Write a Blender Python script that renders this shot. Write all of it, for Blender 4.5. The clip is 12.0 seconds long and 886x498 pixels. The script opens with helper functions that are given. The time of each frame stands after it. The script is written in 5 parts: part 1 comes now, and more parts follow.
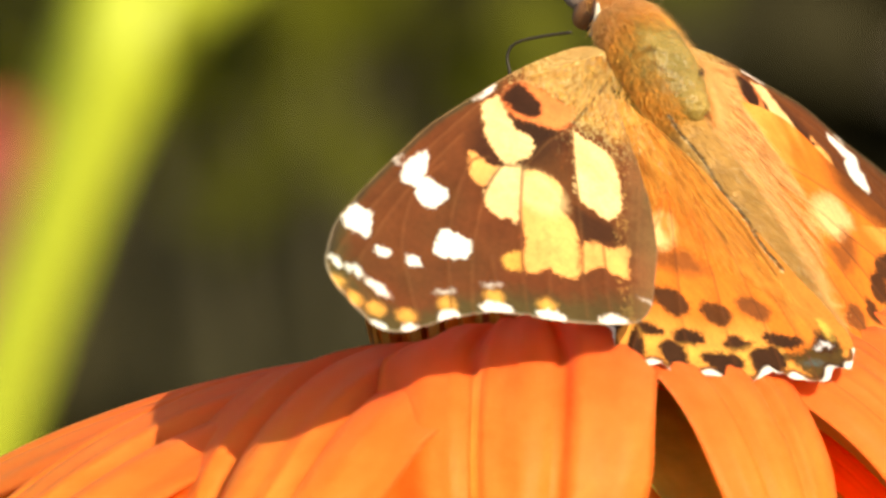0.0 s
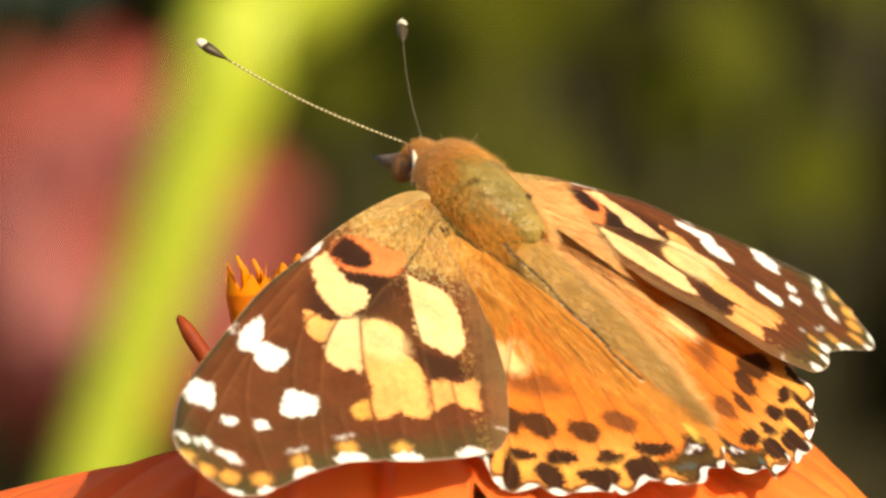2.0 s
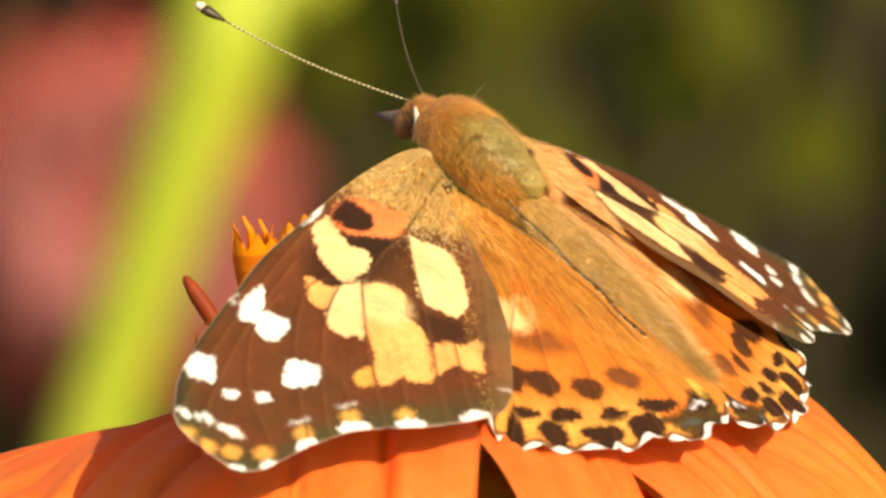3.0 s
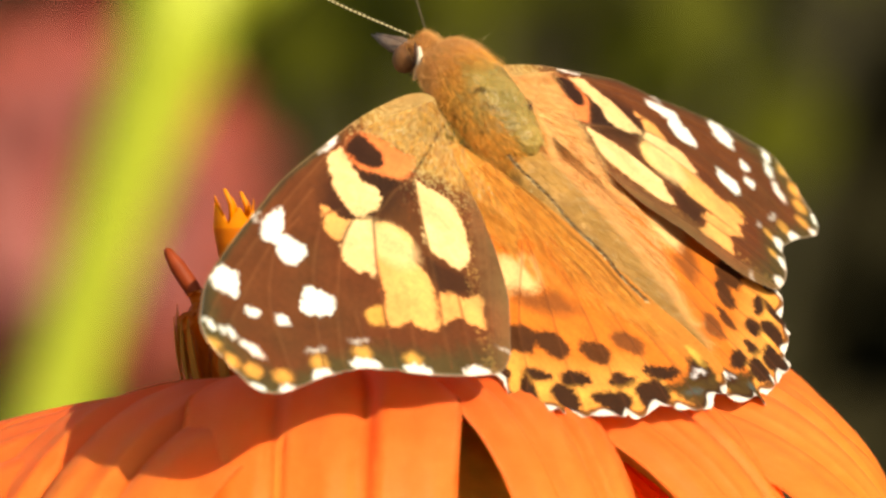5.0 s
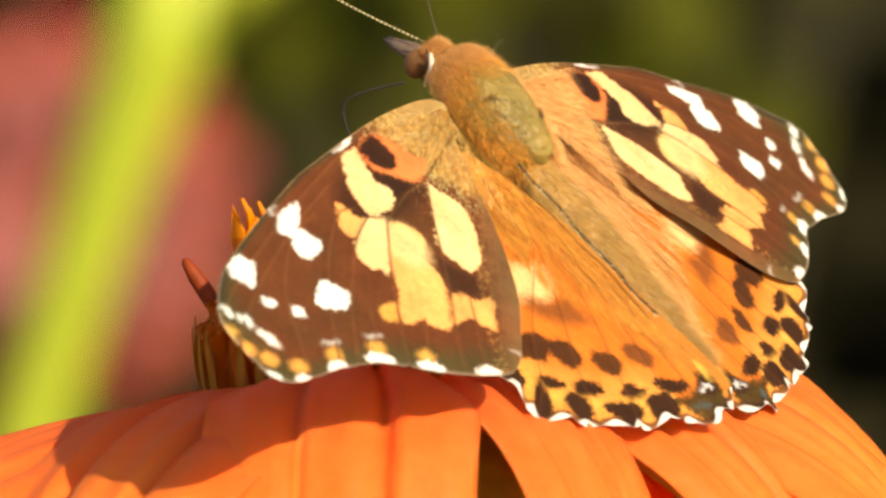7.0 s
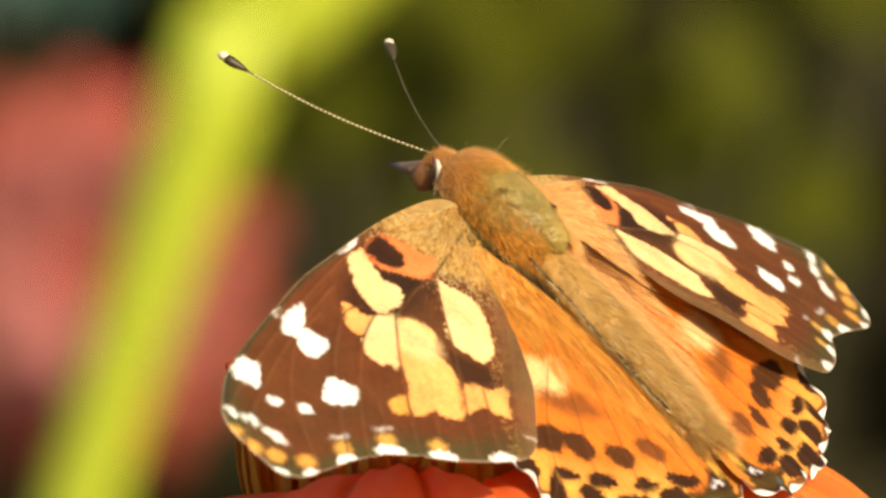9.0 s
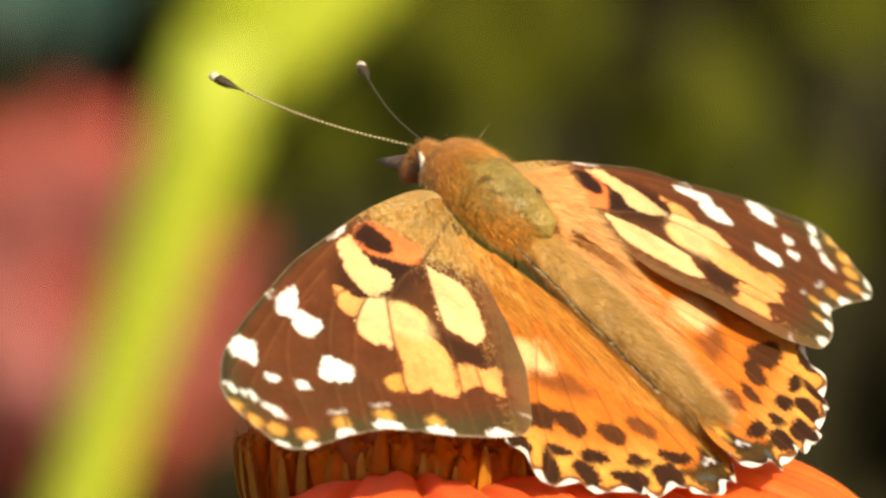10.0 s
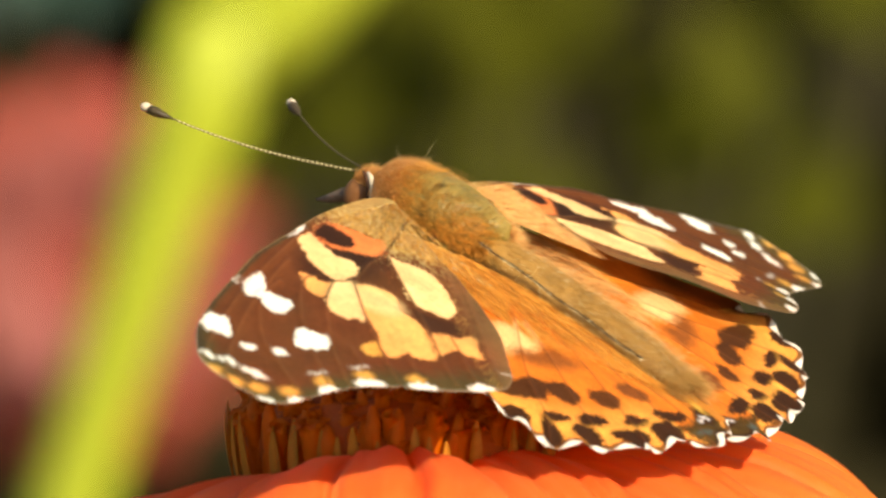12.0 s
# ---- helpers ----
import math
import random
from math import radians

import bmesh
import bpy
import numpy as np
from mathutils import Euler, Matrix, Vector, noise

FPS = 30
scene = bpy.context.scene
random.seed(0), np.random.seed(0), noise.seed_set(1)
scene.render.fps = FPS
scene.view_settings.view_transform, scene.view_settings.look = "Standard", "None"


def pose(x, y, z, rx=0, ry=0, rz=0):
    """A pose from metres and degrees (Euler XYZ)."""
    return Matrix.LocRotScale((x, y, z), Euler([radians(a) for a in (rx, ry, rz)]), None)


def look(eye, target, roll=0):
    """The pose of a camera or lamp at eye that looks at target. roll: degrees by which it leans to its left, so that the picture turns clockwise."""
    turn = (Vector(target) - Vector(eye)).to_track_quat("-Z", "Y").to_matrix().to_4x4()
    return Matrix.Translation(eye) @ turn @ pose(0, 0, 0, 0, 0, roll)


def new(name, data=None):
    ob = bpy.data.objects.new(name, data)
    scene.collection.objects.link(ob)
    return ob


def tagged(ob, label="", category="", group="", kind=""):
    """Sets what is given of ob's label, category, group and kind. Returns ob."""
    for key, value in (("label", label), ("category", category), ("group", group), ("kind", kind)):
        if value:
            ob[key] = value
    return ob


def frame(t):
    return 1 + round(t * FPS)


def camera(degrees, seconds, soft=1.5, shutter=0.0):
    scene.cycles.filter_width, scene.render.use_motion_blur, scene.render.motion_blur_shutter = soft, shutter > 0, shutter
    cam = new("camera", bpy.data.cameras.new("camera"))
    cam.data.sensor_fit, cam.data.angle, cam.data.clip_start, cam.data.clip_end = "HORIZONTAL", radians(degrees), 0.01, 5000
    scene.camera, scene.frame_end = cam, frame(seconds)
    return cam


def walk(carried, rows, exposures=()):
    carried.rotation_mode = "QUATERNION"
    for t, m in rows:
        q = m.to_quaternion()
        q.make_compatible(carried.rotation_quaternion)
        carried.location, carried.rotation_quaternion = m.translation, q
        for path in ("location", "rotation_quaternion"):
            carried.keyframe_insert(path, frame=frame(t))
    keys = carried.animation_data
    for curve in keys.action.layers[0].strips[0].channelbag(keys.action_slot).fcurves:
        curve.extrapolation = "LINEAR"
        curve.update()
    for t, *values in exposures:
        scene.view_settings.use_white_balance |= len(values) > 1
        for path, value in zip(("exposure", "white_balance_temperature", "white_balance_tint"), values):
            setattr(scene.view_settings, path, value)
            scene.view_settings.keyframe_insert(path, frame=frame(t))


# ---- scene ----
# Rows: seconds, place in metres, turn in degrees.
CAMERA_ROWS = [
    (0, 0.01056, -0.0008, 0.99624),
    (0.5, 0.0064, -0.00073, 0.99656),
    (1, 0.00045, -0.00047, 0.99781),
    (1.5, 0.00106, -0.0004, 0.99812),
    (2, 0, -0.0007, 0.99671),
    (2.5, -0.00019, -0.0009, 0.99577),
    (3, 0, -0.001, 0.9953),
    (3.5, 0.00096, -0.0011, 0.99484),
    (5.5, 0.0024, -0.00116, 0.99452),
    (6, 0.0032, -0.00116, 0.99452),
    (6.5, 0.00339, -0.00116, 0.99452),
    (7, 0.00288, -0.0011, 0.99484),
    (7.5, 0.0016, -0.00073, 0.99656),
    (7.7, 0.00128, -0.00053, 0.9975),
    (9.5, -0.00022, -0.00033, 0.99843),
    (10, 0.00032, -0.00007, 0.99969),
    (10.2, 0.00061, 0.00013, 1.00063),
    (10.5, -0.00064, -0.0003, 0.99859),
    (10.8, 0, 0, 1),
    (11, 0.00054, -0.00027, 0.99875),
    (11.5, 0.00013, -0.00017, 0.99922),
    (12, 0, -0.00037, 0.99828),
]

BUTTERFLY_ROWS = [
    (0, 0.02148, 0.00046, 1.0057, 46.01, 4.72, 49.27),
    (0.5, 0.01601, 0.00023, 1.00471, 42.89, 6.35, 49.06),
    (1, 0.00491, 0.00003, 0.99888, 36.89, 6.46, 51.04),
    (1.5, 0.0025, -0.00106, 0.99792, 33.59, 3.08, 51.56),
    (2, 0.0013, -0.00202, 0.99878, 33.81, 2.76, 53.06),
    (2.5, 0.00126, -0.0015, 0.9991, 34.61, 2.17, 53.46),
    (3, 0.00143, -0.00102, 0.99962, 33.55, 2.21, 53.17),
    (3.5, 0.00227, -0.00056, 1.00022, 37.83, 0.1, 53.98),
    (5.5, 0.00402, 0.00067, 1.00198, 44.83, -0.99, 56.93),
    (6, 0.00511, 0.00031, 1.00217, 42.51, -2.09, 56.07),
    (6.5, 0.00518, 0.00011, 1.00209, 46.02, -1.63, 56.51),
    (7, 0.00473, 0.00001, 1.00167, 46.14, -2.05, 56.68),
    (7.5, 0.00345, -0.00072, 1.00076, 45.03, -0.05, 58.75),
    (7.7, 0.00313, -0.00016, 0.99981, 42.72, 0.12, 57.24),
    (9.5, 0.00199, 0.00045, 0.99902, 26.81, 7.66, 58.33),
    (9.6, 0.00176, 0.00081, 0.99807, 24.34, 9.78, 57.14),
    (10, 0.00225, 0.00284, 1.00097, 31.94, 0.45, 56.28),
    (10.2, 0.00235, 0.00266, 1.00242, 38.37, 0.03, 57.08),
    (10.5, 0.00059, 0.00006, 1.00035, 34.17, 4.77, 62.07),
    (10.6, 0.00004, 0.00064, 1.00006, 33.67, 6.89, 65.81),
    (10.8, -0.00075, 0.00022, 0.9996, 26.65, 19.08, 68.82),
    (11, -0.00047, -0.00058, 0.99841, 27.33, 20.54, 68.93),
    (11.5, -0.00055, 0.00014, 0.99971, 25.86, 11.02, 64.49),
    (12, -0.00074, 0.00099, 0.99907, 24.17, 10.24, 62.82),
]

WING_ROWS = [
    (0, -4.3, -12.5, -9.8, -11.7, -4.7, -3.4, 0.4, -6.6, 1.1, -6, 2.2, 1.7),
    (0.5, -6.9, -8.6, -11.2, -8.2, -6.8, 3.9, -1.9, -3.6, -1.3, -2.5, 2.2, 0),
    (1, -4.6, -0.1, -7.6, -3.4, -4, 0.8, 0.2, -1.9, -3.9, 0.7, 1.7, 2.1),
    (1.5, -5.8, -4.3, -7.5, -7.1, -4, 1.4, 0.1, -2.1, -3.9, 0.3, 1.6, 0.2),
    (2, -8.5, -7.1, -10.4, -10.4, -3.7, 0.1, 0, -2.6, -3.9, -0.3, 2.7, -0.3),
    (2.5, -9.7, -12.1, -9, -14.3, -3.7, 0, 0.6, -3.8, -4.2, -1.4, 2, -0.9),
    (3, -10.7, -11.9, -10.9, -14.8, -4, -0.1, 0, -3, -3.6, -0.1, 3, -0.5),
    (3.5, -5.4, -10.8, -9.4, -15.8, -3.1, 0.4, 0.4, -3.3, -3.5, -3.5, 1.5, -0.3),
    (5.5, -0.4, -8, -4.3, -13.1, 0.3, -0.2, -0.2, -5.5, -3, -6.1, -0.6, -1),
    (6, 1.6, -8.6, -2.6, -12.8, 0.8, 0.2, 0.2, -3.3, -1.5, -3.6, 2, -1.4),
    (6.5, 1.6, -6.9, -1.6, -9.3, 0.9, 0.1, -0.2, -6.6, -6.7, -6.9, -1.9, -1.2),
    (7, 1.3, -4.8, -1.6, -8.8, 1.2, 0.5, 0.1, -6.1, -3.9, -6, -1.6, -0.9),
    (7.5, -2.5, -4.7, -6.2, -8.2, 1.1, 0.5, -0.4, -4.9, -3.7, -4.8, -0.5, -1.5),
    (7.7, -1.8, -6.4, -4.3, -11.1, 0.5, 0.8, -0.4, -4.1, -1.7, -3.2, 0.7, -1.4),
    (9.5, -5.6, 2.4, -3.7, 0.4, -0.7, 1.9, -1.8, 0.3, -2.1, 5.9, 4.5, -2),
    (9.6, -0.8, 9.6, -0.4, 8.4, -1, 2.9, -0.8, 0.1, -3.2, 5.8, 4, -2.4),
    (10, 0.1, -3.5, 0.5, -8.2, -0.7, 1.5, -1.3, 1.3, 0.4, 5.9, 5.1, -4.4),
    (10.2, 0.5, -4.3, -0.5, -6.6, 0.1, 0.8, -1.6, -2, -2.2, 2.5, 3.4, -3.9),
    (10.5, -1.6, 1.9, 0.4, -2.1, 2.1, 0.6, -2.1, 0.9, -0.5, 6.8, 5.3, -2.2),
    (10.6, -1.7, 13.4, -3.5, 11.9, 2.7, 1.6, -0.5, 0.2, -1.9, 4.8, 4, -3.3),
    (10.8, -2.8, 23.8, 1.3, 23.2, 2.4, 3.7, -1.2, -0.5, -2.7, 4.6, 3.4, -1.7),
    (11, -4, 18.7, 0.7, 18.4, 1.5, 4.5, -1.2, -0.2, -2.4, 4.9, 3.8, -1.1),
    (11.5, -5.4, 3.6, -5.4, 1.7, 1.7, 3.1, -2.2, -0.4, -1.9, 4.7, 5.7, -1.3),
    (12, -8.3, 5.1, -8.4, 5.7, 1.1, 3.6, -2.3, -0.1, -4.1, 4.5, 4.2, -3.7),
]

ANTENNA_LEFT_ROWS = [
    (0, -0.465, 0.882, -0.074),
    (0.5, -0.465, 0.882, -0.074),
    (1, -0.465, 0.882, -0.074),
    (1.5, -0.473, 0.876, -0.096),
    (2, -0.456, 0.883, -0.113),
    (2.5, -0.451, 0.882, -0.135),
    (3, -0.461, 0.878, -0.132),
    (3.5, -0.456, 0.874, -0.168),
    (5.5, -0.225, 0.919, -0.325),
    (6, -0.231, 0.929, -0.29),
    (6.5, -0.236, 0.938, -0.255),
    (7, -0.21, 0.926, -0.314),
    (7.5, -0.094, 0.961, -0.259),
    (7.7, -0.114, 0.958, -0.264),
    (9.5, -0.35, 0.93, -0.115),
    (9.6, -0.302, 0.952, -0.042),
    (10, -0.123, 0.936, -0.329),
    (10.2, -0.102, 0.944, -0.314),
    (10.5, -0.352, 0.916, -0.195),
    (10.7, -0.235, 0.93, -0.283),
    (10.8, -0.175, 0.93, -0.324),
    (11, -0.331, 0.907, -0.261),
    (11.5, -0.367, 0.91, -0.196),
    (12, -0.202, 0.954, -0.221),
]

ANTENNA_RIGHT_ROWS = [
    (0, 0.704, 0.69, -0.169),
    (0.5, 0.704, 0.69, -0.169),
    (1, 0.704, 0.69, -0.169),
    (1.5, 0.68, 0.73, -0.062),
    (2, 0.675, 0.736, -0.051),
    (2.5, 0.676, 0.729, -0.106),
    (3, 0.66, 0.745, -0.099),
    (3.5, 0.667, 0.733, -0.134),
    (5.5, 0.715, 0.691, -0.107),
    (6, 0.727, 0.68, -0.1),
    (6.5, 0.73, 0.671, -0.131),
    (7, 0.733, 0.661, -0.161),
    (7.5, 0.692, 0.708, -0.141),
    (7.7, 0.675, 0.726, -0.133),
    (9.5, 0.617, 0.773, -0.151),
    (9.6, 0.609, 0.777, -0.158),
    (10, 0.621, 0.735, -0.272),
    (10.2, 0.639, 0.738, -0.217),
    (10.5, 0.665, 0.73, -0.156),
    (10.7, 0.654, 0.753, -0.07),
    (10.8, 0.647, 0.762, -0.026),
    (11, 0.592, 0.806, 0.005),
    (11.5, 0.599, 0.795, -0.096),
    (12, 0.634, 0.768, -0.095),
]

FLOWER_ROWS = [
    (0, 0.01569, -0.00273, 0.99185, -7, 0, 0),
    (0.5, 0.01026, -0.00287, 0.9908, -7, 0, 0),
    (1, -0.00125, -0.0035, 0.98704, -7, 0, 0),
    (1.5, -0.00343, -0.00359, 0.98657, -7, 0, 0),
    (2, -0.00486, -0.00361, 0.98657, -7, 0, 0),
    (2.5, -0.00461, -0.00352, 0.98704, -7, 0, 0),
    (3, -0.00451, -0.00346, 0.98736, -7, 0, 0),
    (3.5, -0.00423, -0.00342, 0.98752, -7, 0, 0),
    (5.5, -0.00298, -0.00324, 0.98833, -7, 0, 0),
    (6, -0.00205, -0.00321, 0.98845, -7, 0, 0),
    (6.5, -0.0017, -0.00324, 0.9883, -7, 0, 0),
    (7, -0.00167, -0.00333, 0.98789, -7, 0, 0),
    (7.5, -0.00253, -0.00357, 0.98673, -7, 0, 0),
    (7.7, -0.00269, -0.00367, 0.98626, -7, 0, 0),
    (9.3, -0.0021, -0.00382, 0.98552, -7, 0, 0),
    (9.5, -0.00227, -0.00373, 0.98594, -7, 0, 0),
    (9.6, -0.00264, -0.00384, 0.98541, -7, 0, 0),
    (10, -0.00189, -0.00358, 0.98656, -7, 0, 0),
    (10.2, -0.00128, -0.00336, 0.9875, -7, 0, 0),
    (10.5, -0.00323, -0.00363, 0.98641, -7, 0, 0),
    (10.8, -0.00349, -0.00357, 0.98656, -7, 0, 0),
    (11, -0.00295, -0.00377, 0.98569, -7, 0, 0),
    (11.5, -0.0031, -0.00348, 0.98703, -7, 0, 0),
    (12, -0.00269, -0.00359, 0.98657, -7, 0, 0),
]

TONGUE_ROWS = [
    (0, 0),
    (0.5, 0),
    (0.9, 1),
    (5.9, 1),
    (6.2, 0),
    (7.1, 0),
    (7.5, 1),
    (9.8, 1),
    (10.1, 0),
    (10.4, 0),
    (10.6, 1),
    (12, 1),
]

STALK_ROWS = [
    (0, 0.47),
    (0.5, 0.25),
    (1, -0.08),
    (1.5, -0.1),
    (2.5, -0.12),
    (3.5, -0.18),
    (6, -0.27),
    (7.5, -0.26),
    (9.5, -0.24),
    (10.8, -0.27),
    (12, -0.32),
]

ZINNIA_ROWS = [
    (0, 0.3),
    (1, 0.6),
    (2, 0.9),
    (3.5, 1.0),
    (6.5, 0.95),
    (7.7, 0.8),
    (9.5, 0.5),
    (12, 0.45),
]

# ---- camera ----
MM = 0.001
EYE = (0.0, -0.97815, 1.20791)
cam = camera(2.8741, 12.0, soft=2.8)
cam.data.dof.use_dof = True
cam.data.dof.focus_distance = 1.0
cam.data.dof.aperture_fstop = 82.0
walk(cam, [(t, look(EYE, (x, y, z))) for t, x, y, z in CAMERA_ROWS], exposures=[(0.0, 0.93, 8650, 8), (1.0, 0.84, 8650, 8), (2.5, 0.77, 8650, 8), (12.0, 0.74, 8650, 8)])

# ---- light ----
SUN_ELEVATION, SUN_AZIMUTH = radians(39), radians(143)
world = bpy.data.worlds.new("sky")
scene.world = world
world.use_nodes = True
sky = world.node_tree.nodes.new("ShaderNodeTexSky")
sky.sky_type = "NISHITA"
sky.sun_disc = False
sky.sun_elevation = SUN_ELEVATION
sky.sun_rotation = SUN_AZIMUTH
back = world.node_tree.nodes["Background"]
back.inputs["Strength"].default_value = 0.125
world.node_tree.links.new(sky.outputs["Color"], back.inputs["Color"])
sun_data = bpy.data.lights.new("sun", "SUN")
sun_data.energy = 4.05
sun_data.angle = radians(0.5)
sun_data.color = (1.0, 0.93, 0.80)
sun = new("sun", sun_data)
sun_from = Vector((math.sin(SUN_AZIMUTH) * math.cos(SUN_ELEVATION), math.cos(SUN_AZIMUTH) * math.cos(SUN_ELEVATION), math.sin(SUN_ELEVATION)))
sun.matrix_world = look(sun_from * 20, (0, 0, 0))

# ---- materials ----
def lin(r, g, b):
    """Linear colour from 0..255 sRGB."""
    return tuple((c / 255 / 12.92) if c / 255 <= 0.04045 else ((c / 255 + 0.055) / 1.055) ** 2.4 for c in (r, g, b))


class Mat:
    """A node material with a few short cuts."""

    def __init__(self, name):
        self.m = bpy.data.materials.new(name)
        self.m.use_nodes = True
        self.t = self.m.node_tree
        self.bsdf = self.t.nodes["Principled BSDF"]
        self.out = self.t.nodes["Material Output"]

    def node(self, kind, **kw):
        n = self.t.nodes.new("ShaderNode" + kind)
        for k, v in kw.items():
            if k in n.inputs:
                n.inputs[k].default_value = v
        return n

    def link(self, a, b):
        self.t.links.new(a, b)

    def set(self, **kw):
        for k, v in kw.items():
            self.bsdf.inputs[k.replace("_", " ")].default_value = v
        return self

    def noise(self, scale, detail=4.0, stretch=(1, 1, 1)):
        co = self.node("TexCoord")
        mp = self.node("Mapping")
        mp.inputs["Scale"].default_value = stretch
        self.link(co.outputs["Object"], mp.inputs["Vector"])
        n = self.node("TexNoise", Scale=scale, Detail=detail)
        self.link(mp.outputs["Vector"], n.inputs["Vector"])
        return n.outputs["Fac"]

    def ramp(self, fac, stops):
        r = self.node("ValToRGB")
        e = r.color_ramp.elements
        while len(e) < len(stops):
            e.new(0.5)
        for el, (p, c) in zip(e, stops):
            el.position, el.color = p, (*c, 1)
        self.link(fac, r.inputs["Fac"])
        return r.outputs["Color"]

    def mix(self, a, b, fac, blend="MIX"):
        n = self.t.nodes.new("ShaderNodeMix")
        n.data_type, n.blend_type = "RGBA", blend
        for sock, v in ((n.inputs[6], a), (n.inputs[7], b), (n.inputs[0], fac)):
            if isinstance(v, (int, float)):
                sock.default_value = v
            elif isinstance(v, tuple):
                sock.default_value = (*v, 1)
            else:
                self.link(v, sock)
        return n.outputs[2]

    def bump(self, fac, strength, distance):
        n = self.node("Bump", Strength=strength, Distance=distance)
        self.link(fac, n.inputs["Height"])
        self.link(n.outputs["Normal"], self.bsdf.inputs["Normal"])
        return n.outputs["Normal"]

    def colour(self, c):
        if isinstance(c, tuple):
            self.bsdf.inputs["Base Color"].default_value = (*c, 1)
        else:
            self.link(c, self.bsdf.inputs["Base Color"])
        return self

    def translucent(self, c, amount):
        """Light from behind shows through thin tissue."""
        tr = self.node("BsdfTranslucent")
        if isinstance(c, tuple):
            tr.inputs["Color"].default_value = (*c, 1)
        else:
            self.link(c, tr.inputs["Color"])
        mx = self.node("MixShader", Fac=amount)
        self.link(self.bsdf.outputs[0], mx.inputs[1])
        self.link(tr.outputs[0], mx.inputs[2])
        self.link(mx.outputs[0], self.out.inputs["Surface"])
        return self


def speckled(name, a, b, scale, roughness=0.7, bump=0.0, stretch=(1, 1, 1), through_light=0.0, specular=0.3):
    m = Mat(name)
    fine, broad = m.noise(scale, 5, stretch), m.noise(scale / 7, 3, stretch)
    c = m.mix(m.ramp(fine, [(0.3, a), (0.7, b)]), m.ramp(broad, [(0.3, a), (0.7, b)]), 0.5)
    m.colour(c).set(Roughness=roughness, Specular_IOR_Level=specular)
    if bump:
        m.bump(fine, bump, 0.5 / scale)
    if through_light:
        m.translucent(c, through_light)
    return m.m


def attribute_material(name, roughness, bump_scale, through_light):
    """Colour from the mesh, with a fine relief of scales."""
    m = Mat(name)
    a = m.node("Attribute")
    a.attribute_name = "tint"
    grain = m.noise(9000, 2)
    shade = m.ramp(grain, [(0.25, (0.72, 0.72, 0.72)), (0.75, (1.0, 1.0, 1.0))])
    c = m.mix(a.outputs["Color"], shade, 1.0, "MULTIPLY")
    m.colour(c).set(Roughness=roughness, Specular_IOR_Level=0.12)
    m.bump(m.noise(bump_scale, 3), 0.35, 0.00006)
    if through_light:
        m.translucent(c, through_light)
    return m.m


WING = attribute_material("wing_scales", 0.75, 6000, 0.12)
HAIR_GOLD = speckled("golden_hair", lin(224, 156, 68), lin(245, 188, 98), 1500, 0.45, through_light=0.25)
HAIR_PEACH = speckled("peach_hair", lin(224, 166, 98), lin(246, 200, 138), 1500, 0.45, through_light=0.25)
HAIR_STRAW = speckled("straw_hair", lin(204, 160, 80), lin(232, 194, 112), 1500, 0.45, through_light=0.2)
HAIR_TAN = speckled("tan_hair", lin(158, 124, 70), lin(198, 158, 98), 1500, 0.45, through_light=0.2)
PALE_HAIR = speckled("pale_hair", lin(220, 200, 150), lin(240, 226, 186), 1500, 0.4, through_light=0.2)
HAIR_BROWN = speckled("tawny_hair", lin(196, 140, 80), lin(226, 174, 112), 1500, 0.45, through_light=0.2)
HAIR_OLIVE = speckled("olive_hair", lin(158, 136, 74), lin(190, 164, 98), 1500, 0.45, through_light=0.2)
CUTICLE = speckled("thorax_cuticle", lin(92, 82, 40), lin(158, 132, 70), 380, 0.45, 1.0)
HAIR_RUSSET = speckled("russet_hair", lin(120, 66, 26), lin(150, 90, 40), 1500, 0.5)
HAIR_DARK = speckled("dark_hair", lin(40, 28, 16), lin(64, 44, 26), 1500, 0.5)
ABDOMEN_SKIN = speckled("abdomen_scales", lin(112, 84, 40), lin(172, 130, 70), 520, 0.55, 0.6)
HEAD_SKIN = speckled("head_scales", lin(160, 112, 62), lin(196, 144, 86), 1200, 0.6, 0.6)
EYE_SKIN = speckled("compound_eye", lin(84, 48, 26), lin(156, 106, 64), 700, 0.5, 0.4, (0.3, 1, 1))
PALE_SCALES = speckled("pale_scales", lin(168, 152, 132), lin(214, 202, 184), 900, 0.6)
EYE_EDGE = speckled("eye_edge", lin(50, 30, 20), lin(84, 52, 34), 1800, 0.6)
PALP_SKIN = speckled("palp_scales", lin(58, 44, 38), lin(128, 106, 90), 2200, 0.6, 0.4)
DARK_CHITIN = speckled("dark_chitin", lin(22, 18, 14), lin(44, 36, 26), 2500, 0.4)
ANTENNA_SKIN = speckled("antenna_shaft", lin(70, 60, 38), lin(118, 104, 68), 2600, 0.5)
ANTENNA_RING = speckled("antenna_ring", lin(172, 162, 120), lin(204, 194, 152), 2600, 0.5)
CLUB_DARK = speckled("antenna_club", lin(40, 34, 24), lin(70, 58, 38), 2600, 0.45)


